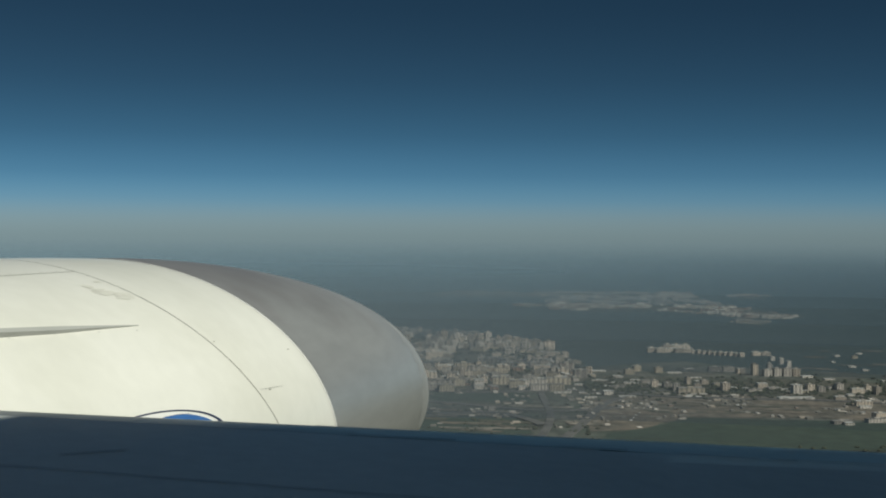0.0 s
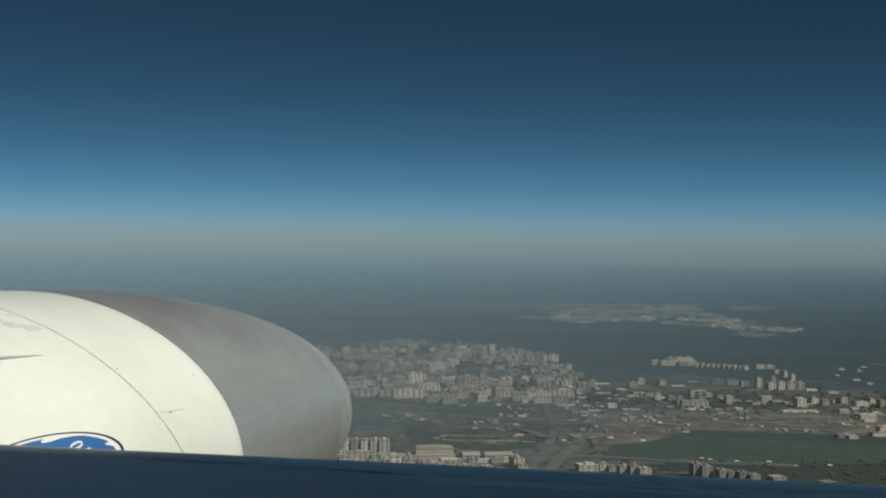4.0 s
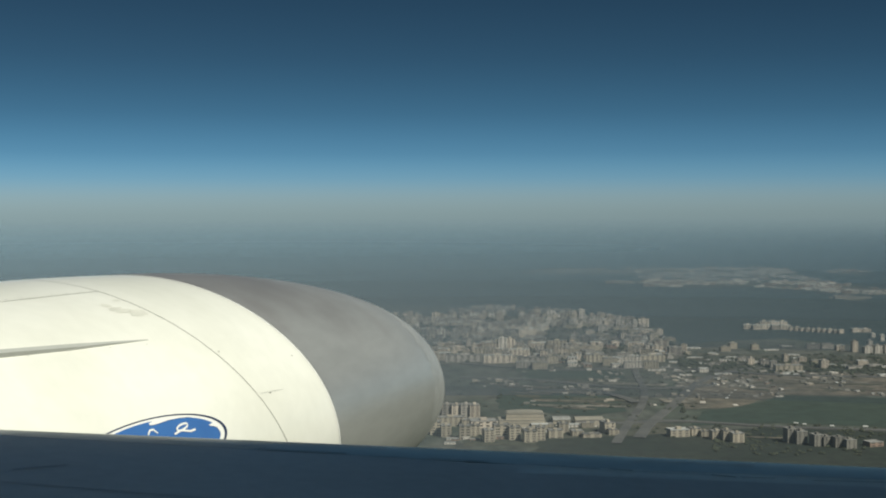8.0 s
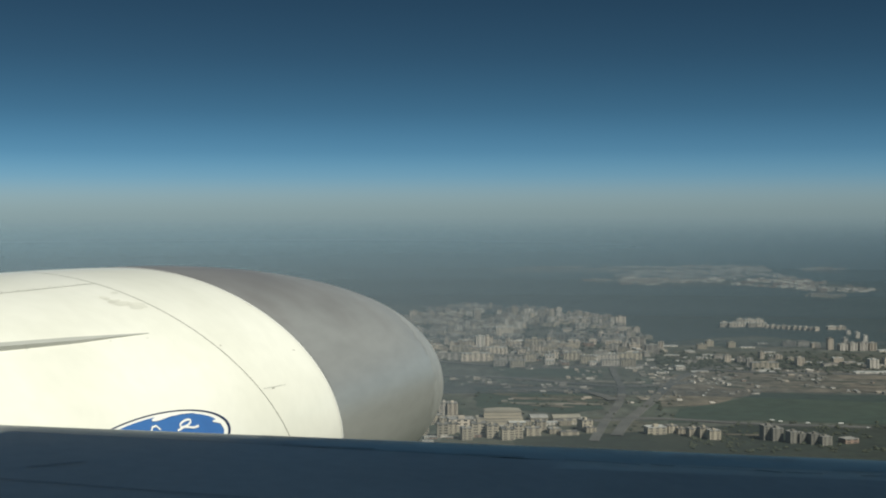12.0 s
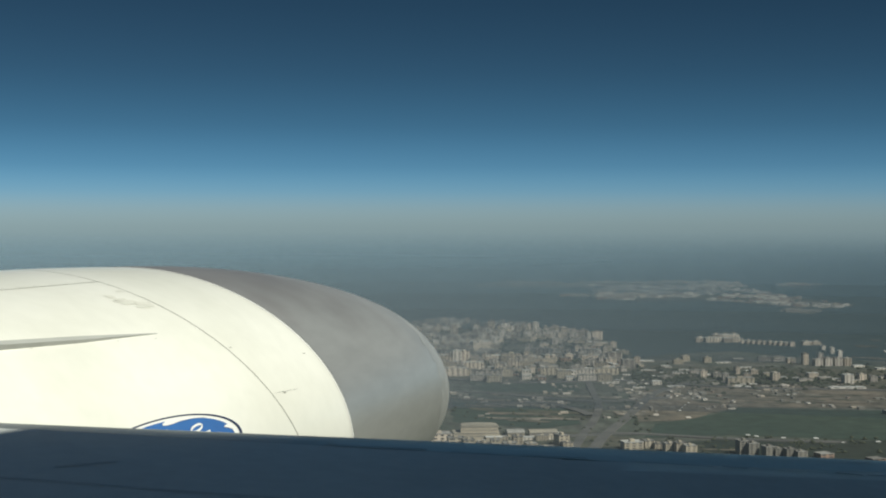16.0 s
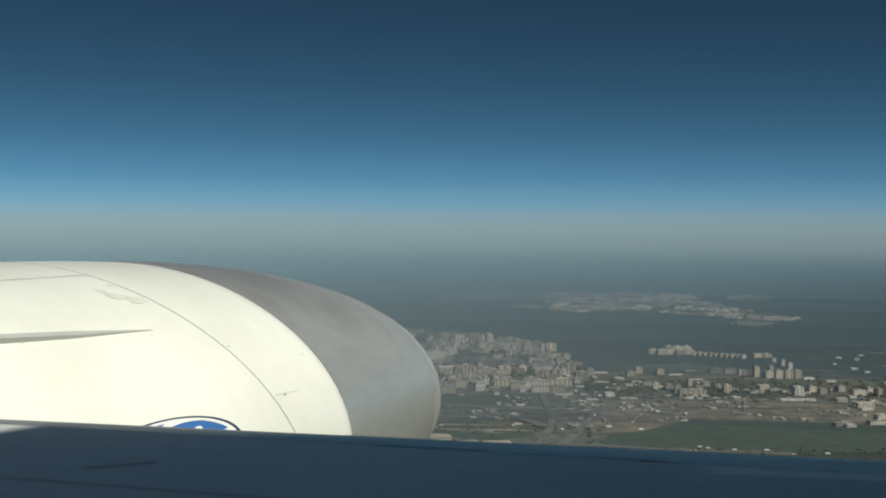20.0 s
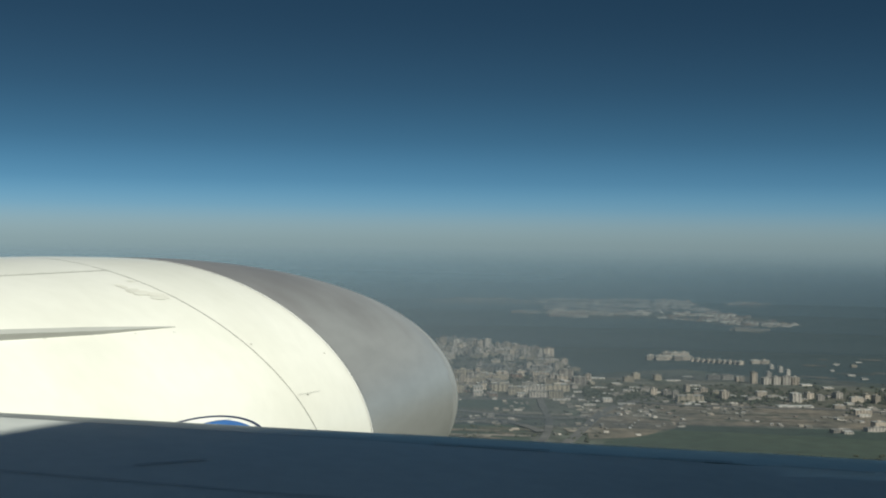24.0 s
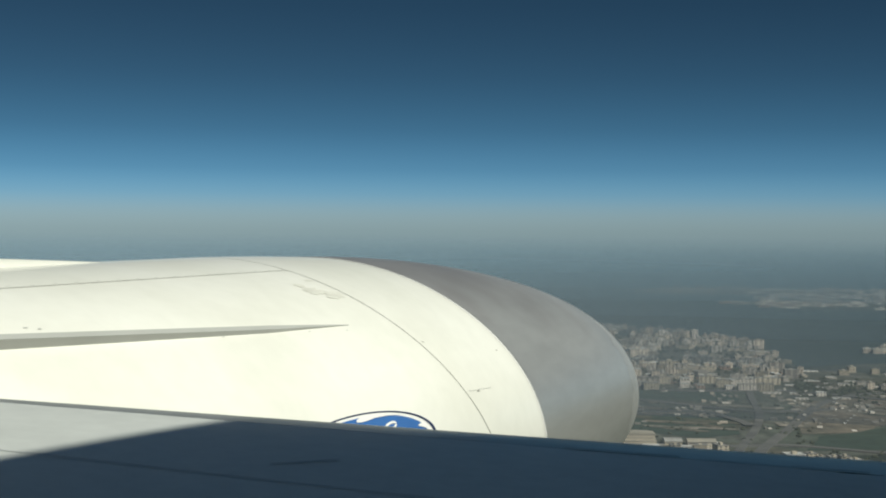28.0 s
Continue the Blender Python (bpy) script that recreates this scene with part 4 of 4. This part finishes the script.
# works halls and blocks near the wing
def tiered_hall(at, turn):
    """A cream works hall in two tiers with a bright porch block before it."""
    root = tagged(new("works_hall"), "two-tier cream works hall with rounded upper roof", "hall")
    child(boxes_object("lower_walls", [(-23, 22, -11, 11, -0.4, 9.0), (-21, 20, -11.1, 11.1, 5.6, 7.0)], [CREAM, TANROOF], [0, 1]), root)
    child(boxes_object("lower_roof", [(-23.4, 22.4, -11.4, 11.4, 9.0, 9.5)], [TANROOF], [0]), root)
    child(boxes_object("upper_walls", [(-16, 21, -8, 8, 9.5, 15.0), (-15, 20, -8.1, 8.1, 11.4, 12.4)], [CREAM, TANROOF], [0, 1]), root)
    v = []
    for i in range(9):
        q = math.pi * i / 8
        for y in (-8.4, 8.4):
            v.append((2.5 - 19 * math.cos(q), y, 15.02 + 2.2 * math.sin(q) ** 0.5))
    child(mesh_object("upper_roof", v, grid_faces(9, 2) + [tuple(range(0, 18, 2)), tuple(range(1, 18, 2))], [TANROOF]), root)
    child(boxes_object("porch", [(8, 24, -20, -11.4, -0.4, 6.5)], [CREAM], [0]), root)
    child(boxes_object("porch_roof", [(7.7, 24.3, -20.3, -11.5, 6.5, 6.9)], [SHEET], [0]), root)
    root.matrix_world = pose(at[0], at[1], 0, 0, 0, turn)
    return root


tiered_hall((33, 1252), 3)
hall("works_hall", "low pale works hall with a sheet roof", 17, 16, 4, CREAM, ROOFING, (73, 1285), 6)
hall("works_hall", "low grey works hall with a curved roof", 28, 14, 4, GREY, TANROOF, (101, 1285), 6)
house("apartment_block", "cream corner block with a bright end wall", "apartment block", 11, 13, 10, CREAM, ROOFING, 4, (115, 1228), 20)
house("apartment_block", "low cream office block near the works", "apartment block", 19, 12, 7, CREAM, SHEET, 3, (180, 1206), 12)
house("apartment_block", "pale block beside the works yard", "apartment block", 26, 16, 12, PALE, ROOFING, 4, (-5, 1225), 8)
DIM = shader("dim brownish facade", (0.25, 0.235, 0.205), 0.85, second=(0.20, 0.19, 0.17), scale=0.2, fine=0.12, fine_scale=1.2, random_tint=0.2)
near = house("tower_block", "dim brownish tower block on dark scrub ground", "tower block", 11, 10, 13, DIM, ROOFING, 6, (279, 1176), 12, group="near blocks")
for p, k, w, z in (((286, 1170), 1, 0.8, 1.0), ((298, 1159), 0, 0.75, 0.9), ((306, 1159), 1, 0.8, 0.75), ((316, 1153), 0, 0.8, 0.8), ((324, 1148), 1, 0.8, 0.7), ((349, 1159), 6, 0.8, 0.8), ((389, 1137), 6, 0.8, 0.7), ((457, 1120), 6, 0.8, 0.8)):
    again(near if k < 2 else protos[k], p, rng.uniform(5, 20), (1.1 * w, 1.0, 0.9 * z))
for i in range(26):
    x, y = rng.uniform(1180, 1790), rng.uniform(694, 722)
    again(protos[rng.choice((6, 7, 7))], plan(x, y), rng.uniform(0, 90), (rng.uniform(0.2, 0.5), rng.uniform(0.25, 0.5), rng.uniform(0.25, 0.45)))
for i in range(14):
    x, y = rng.uniform(1570, 1790), rng.uniform(690, 742)
    again(protos[rng.choice((4, 7, 5))], plan(x, y), rng.uniform(0, 20), (rng.uniform(0.4, 0.8), rng.uniform(0.5, 0.9), rng.uniform(0.3, 0.55)))


def lorry(at, turn):
    root = tagged(new("lorry"), "white box lorry standing on open ground", "lorry", "parked lorries")
    child(boxes_object("box_body", [(-4.2, 3.0, -1.25, 1.25, 0.9, 3.6)], [TIN], [0]), root)
    cab = child(boxes_object("cab", [(3.2, 5.2, -1.2, 1.2, 0.7, 2.9)], [TIN], [0]), root)
    child(boxes_object("windscreen", [(4.4, 5.25, -1.1, 1.1, 1.9, 2.7)], [PANE], [0]), cab)
    child(boxes_object("chassis", [(-4.2, 5.1, -1.0, 1.0, 0.4, 0.9)], [SEAL], [0]), root)
    root.matrix_world = pose(at[0], at[1], 0.3, 0, 0, turn)
    return root


van = lorry(plan(1204, 729), 40)
van.matrix_world = van.matrix_world @ Matrix.Diagonal((0.5, 0.5, 0.4, 1))
for x, y, a, k in ((1208, 725, 40, 0.5), (1213, 720, 40, 0.45), (1219, 716, 30, 0.5), (1227, 708, 30, 0.45), (1325, 774, 0, 0.75), (1340, 776, 0, 0.7), (1388, 779, 0, 0.75), (1446, 780, 0, 0.85), (1494, 787, 0, 0.5), (1556, 786, 0, 0.8), (1396, 702, 5, 0.7), (1507, 691, 0, 0.6), (925, 783, 10, 0.6), (934, 787, 10, 0.6), (915, 786, 30, 0.5), (950, 789, 0, 0.5)):
    q = plan(x, y)
    copy_thing(van, pose(q[0], q[1], 1.0, 0, 0, a) @ Matrix.Diagonal((1.25 * k, 1.5 * k, 1.15 * k, 1)))

for i in range(16):
    x, y = rng.uniform(1540, 1940), rng.uniform(602, 664)
    again(protos[rng.choice((7, 7, 3))], plan(x, y), rng.uniform(-6, 12), (rng.uniform(0.3, 0.7), 0.6, rng.uniform(0.25, 0.45)))
# huts, heaps and sheds strewn over the open land, too small to count
heap_boxes, heap_slots = [], []
while len(heap_boxes) < 330:
    x, y = rng.uniform(760, 1800), rng.choice((rng.uniform(672, 700), rng.uniform(676, 742), rng.uniform(690, 724)))
    if noise.noise(Vector((x * 0.012, y * 0.05, 9))) < 0.02:
        continue
    q, w, d, h = plan(x, y), rng.uniform(2, 9), rng.uniform(3, 12), rng.uniform(0.6, 2.6)
    if inside(q, [(228, 1359), (278, 1400), (346, 1479), (505, 1460), (631, 1408), (790, 1372), (740, 1236), (401, 1258), (202, 1271)]):
        continue
    heap_boxes.append((q[0] - w / 2, q[0] + w / 2, q[1] - d / 2, q[1] + d / 2, -0.2, h))
    heap_slots.append(rng.choice((0, 1, 1, 2, 2, 2, 2, 3)))
tagged(boxes_object("sheds", heap_boxes, [PALE, GREY, DIM, WHITEWALL], heap_slots), "small pale huts and heaps strewn over open land", "huts", kind="stuff")

# the far town, too small to count: many little blocks in one mesh
FAR_EDGE = [plan(x, y) for x, y in ((1042, 523), (1064, 507), (1145, 498), (1300, 499), (1330, 513), (1400, 528), (1515, 540), (1480, 546), (1400, 544), (1330, 537), (1240, 531), (1092, 532))]
fx, fy = [p[0] for p in FAR_EDGE], [p[1] for p in FAR_EDGE]
boxes, slots = [], []
while len(boxes) < 1000:
    p = (rng.uniform(min(fx), max(fx)), rng.uniform(min(fy), max(fy)))
    if not inside(p, FAR_EDGE) or noise.noise(Vector((p[0] * 0.012, p[1] * 0.006, 1))) < -0.02:
        continue
    w, d, h = rng.uniform(5, 26), rng.uniform(7, 13), rng.choice((3, 3, 4, 4, 5, 6, 9))
    boxes.append((p[0] - w / 2, p[0] + w / 2, p[1] - d / 2, p[1] + d / 2, -0.4, h))
    slots.append(rng.choice((0, 2, 0, 2, 2, 1, 3)))
for x0, x1, y0, y1, count in ((1030, 1130, 500, 508, 60), (1372, 1448, 503, 506, 22), (1390, 1450, 551, 553, 12), (1000, 1034, 523, 525, 10), (900, 1040, 494, 500, 46), (1060, 1110, 522, 531, 30)):
    for k in range(count):
        q = plan(rng.uniform(x0, x1), rng.uniform(y0, y1))
        w = rng.uniform(12, 50)
        boxes.append((q[0] - w / 2, q[0] + w / 2, q[1] - 7, q[1] + 7, -0.4, rng.uniform(3, 8)))
        slots.append(rng.choice((0, 1, 2, 3)))
tagged(boxes_object("far_town", boxes, [PALE, GREY, WHITEWALL, BRICK], slots), "pale far town blurred by haze", "town", kind="stuff")

# ---- trees ----
LUMP = [(0, 0, 1.0), (0.9, 0.1, 0.45), (0.25, 0.85, 0.5), (-0.7, 0.55, 0.4), (-0.75, -0.5, 0.5), (0.3, -0.85, 0.42), (0, 0, 0.0)]
LUMP_F = [(0, i, i % 5 + 1) for i in range(1, 6)] + [(6, i % 5 + 1, i) for i in range(1, 6)]


def woods(name, count, region, size, label, seed):
    """Trees and bushes too many to count: lumpy crowns of uneven size in one mesh."""
    r = random.Random(seed)
    v, f = [], []
    while len(v) < count * 3 * 7:
        p = region(r)
        if p is None:
            continue
        for k in range(3):
            s = size * r.uniform(0.5, 1.15)
            a = r.uniform(0, 6.3)
            ox, oy = p[0] + r.uniform(-0.8, 0.8) * size, p[1] + r.uniform(-0.8, 0.8) * size
            f += [tuple(i + len(v) for i in q) for q in LUMP_F]
            v += [(ox + s * (x * math.cos(a) - y * math.sin(a)), oy + s * (x * math.sin(a) + y * math.cos(a)), s * 1.25 * z * r.uniform(0.8, 1.2) - 0.2) for x, y, z in LUMP]
    return tagged(mesh_object(name, v, f, [LEAF]), label, "trees", kind="stuff")


def in_town(r):
    p = (r.uniform(min(xs), max(xs)), r.uniform(min(ys), max(ys)))
    return p if inside(p, TOWN_EDGE) else None


def between(x0, x1, y0, y1):
    def region(r):
        x, y = r.uniform(x0, x1), r.uniform(y0, y1)
        return plan(x, y) if noise.noise(Vector((x * 0.02, y * 0.05, 3))) > -0.05 else None
    return region


def by_row(r):
    x, y = r.uniform(1120, 1800), r.gauss(672, 9)
    return plan(x, y)


woods("town_trees", 750, in_town, 3.4, "dark trees between the town blocks", 21)
woods("row_trees", 800, by_row, 2.9, "dark trees along the row of blocks", 23)
woods("field_bushes", 130, between(730, 1180, 690, 800), 2.2, "dark bushes along the fields", 24)
woods("yard_bushes", 260, between(1180, 1800, 776, 830), 2.3, "dark bushes round the near blocks", 25)

# ---- upright sheets that stand in for haze ----
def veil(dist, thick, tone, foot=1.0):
    """A thin upright tinted sheet that stands in for haze across the view: mostly clear, denser low down and to the
    left, lit by the sun like any other thing.
    """
    m = bpy.data.materials.new("haze stand-in sheet")
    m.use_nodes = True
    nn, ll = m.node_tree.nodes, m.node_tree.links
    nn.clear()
    out, mix, clear, haze_tint = nn.new("ShaderNodeOutputMaterial"), nn.new("ShaderNodeMixShader"), nn.new("ShaderNodeBsdfTransparent"), nn.new("ShaderNodeBsdfDiffuse")
    haze_tint.inputs["Color"].default_value = (*tone, 1)
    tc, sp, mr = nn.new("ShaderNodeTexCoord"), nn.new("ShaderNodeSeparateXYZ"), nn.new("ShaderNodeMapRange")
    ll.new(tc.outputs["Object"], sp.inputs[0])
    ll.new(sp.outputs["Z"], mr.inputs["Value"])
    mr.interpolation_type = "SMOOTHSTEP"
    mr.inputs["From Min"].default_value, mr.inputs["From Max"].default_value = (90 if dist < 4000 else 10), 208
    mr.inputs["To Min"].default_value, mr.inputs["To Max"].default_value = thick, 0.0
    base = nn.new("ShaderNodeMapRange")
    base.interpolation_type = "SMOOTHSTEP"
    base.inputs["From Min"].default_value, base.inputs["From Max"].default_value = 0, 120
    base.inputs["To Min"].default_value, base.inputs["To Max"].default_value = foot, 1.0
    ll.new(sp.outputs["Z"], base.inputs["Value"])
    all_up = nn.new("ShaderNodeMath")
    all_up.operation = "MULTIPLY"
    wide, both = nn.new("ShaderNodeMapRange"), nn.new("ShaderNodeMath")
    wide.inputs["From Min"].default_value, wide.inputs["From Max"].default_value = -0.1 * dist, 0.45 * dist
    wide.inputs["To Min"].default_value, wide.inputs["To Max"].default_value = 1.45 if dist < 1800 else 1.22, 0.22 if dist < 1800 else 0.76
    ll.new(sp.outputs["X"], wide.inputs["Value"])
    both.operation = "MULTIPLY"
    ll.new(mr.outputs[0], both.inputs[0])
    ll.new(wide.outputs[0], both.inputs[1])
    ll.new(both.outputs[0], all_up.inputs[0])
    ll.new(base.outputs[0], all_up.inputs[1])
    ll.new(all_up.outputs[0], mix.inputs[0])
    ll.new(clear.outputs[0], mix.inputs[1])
    ll.new(haze_tint.outputs[0], mix.inputs[2])
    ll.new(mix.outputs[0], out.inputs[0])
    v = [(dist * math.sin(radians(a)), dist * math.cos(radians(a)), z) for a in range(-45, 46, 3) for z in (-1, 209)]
    return tagged(mesh_object("haze", v, grid_faces(31, 2), [m], smooth=True), "tinted clear sheet standing in for haze", "haze", kind="structure")


# haze put in as sheet colour, lighter and bluer with distance
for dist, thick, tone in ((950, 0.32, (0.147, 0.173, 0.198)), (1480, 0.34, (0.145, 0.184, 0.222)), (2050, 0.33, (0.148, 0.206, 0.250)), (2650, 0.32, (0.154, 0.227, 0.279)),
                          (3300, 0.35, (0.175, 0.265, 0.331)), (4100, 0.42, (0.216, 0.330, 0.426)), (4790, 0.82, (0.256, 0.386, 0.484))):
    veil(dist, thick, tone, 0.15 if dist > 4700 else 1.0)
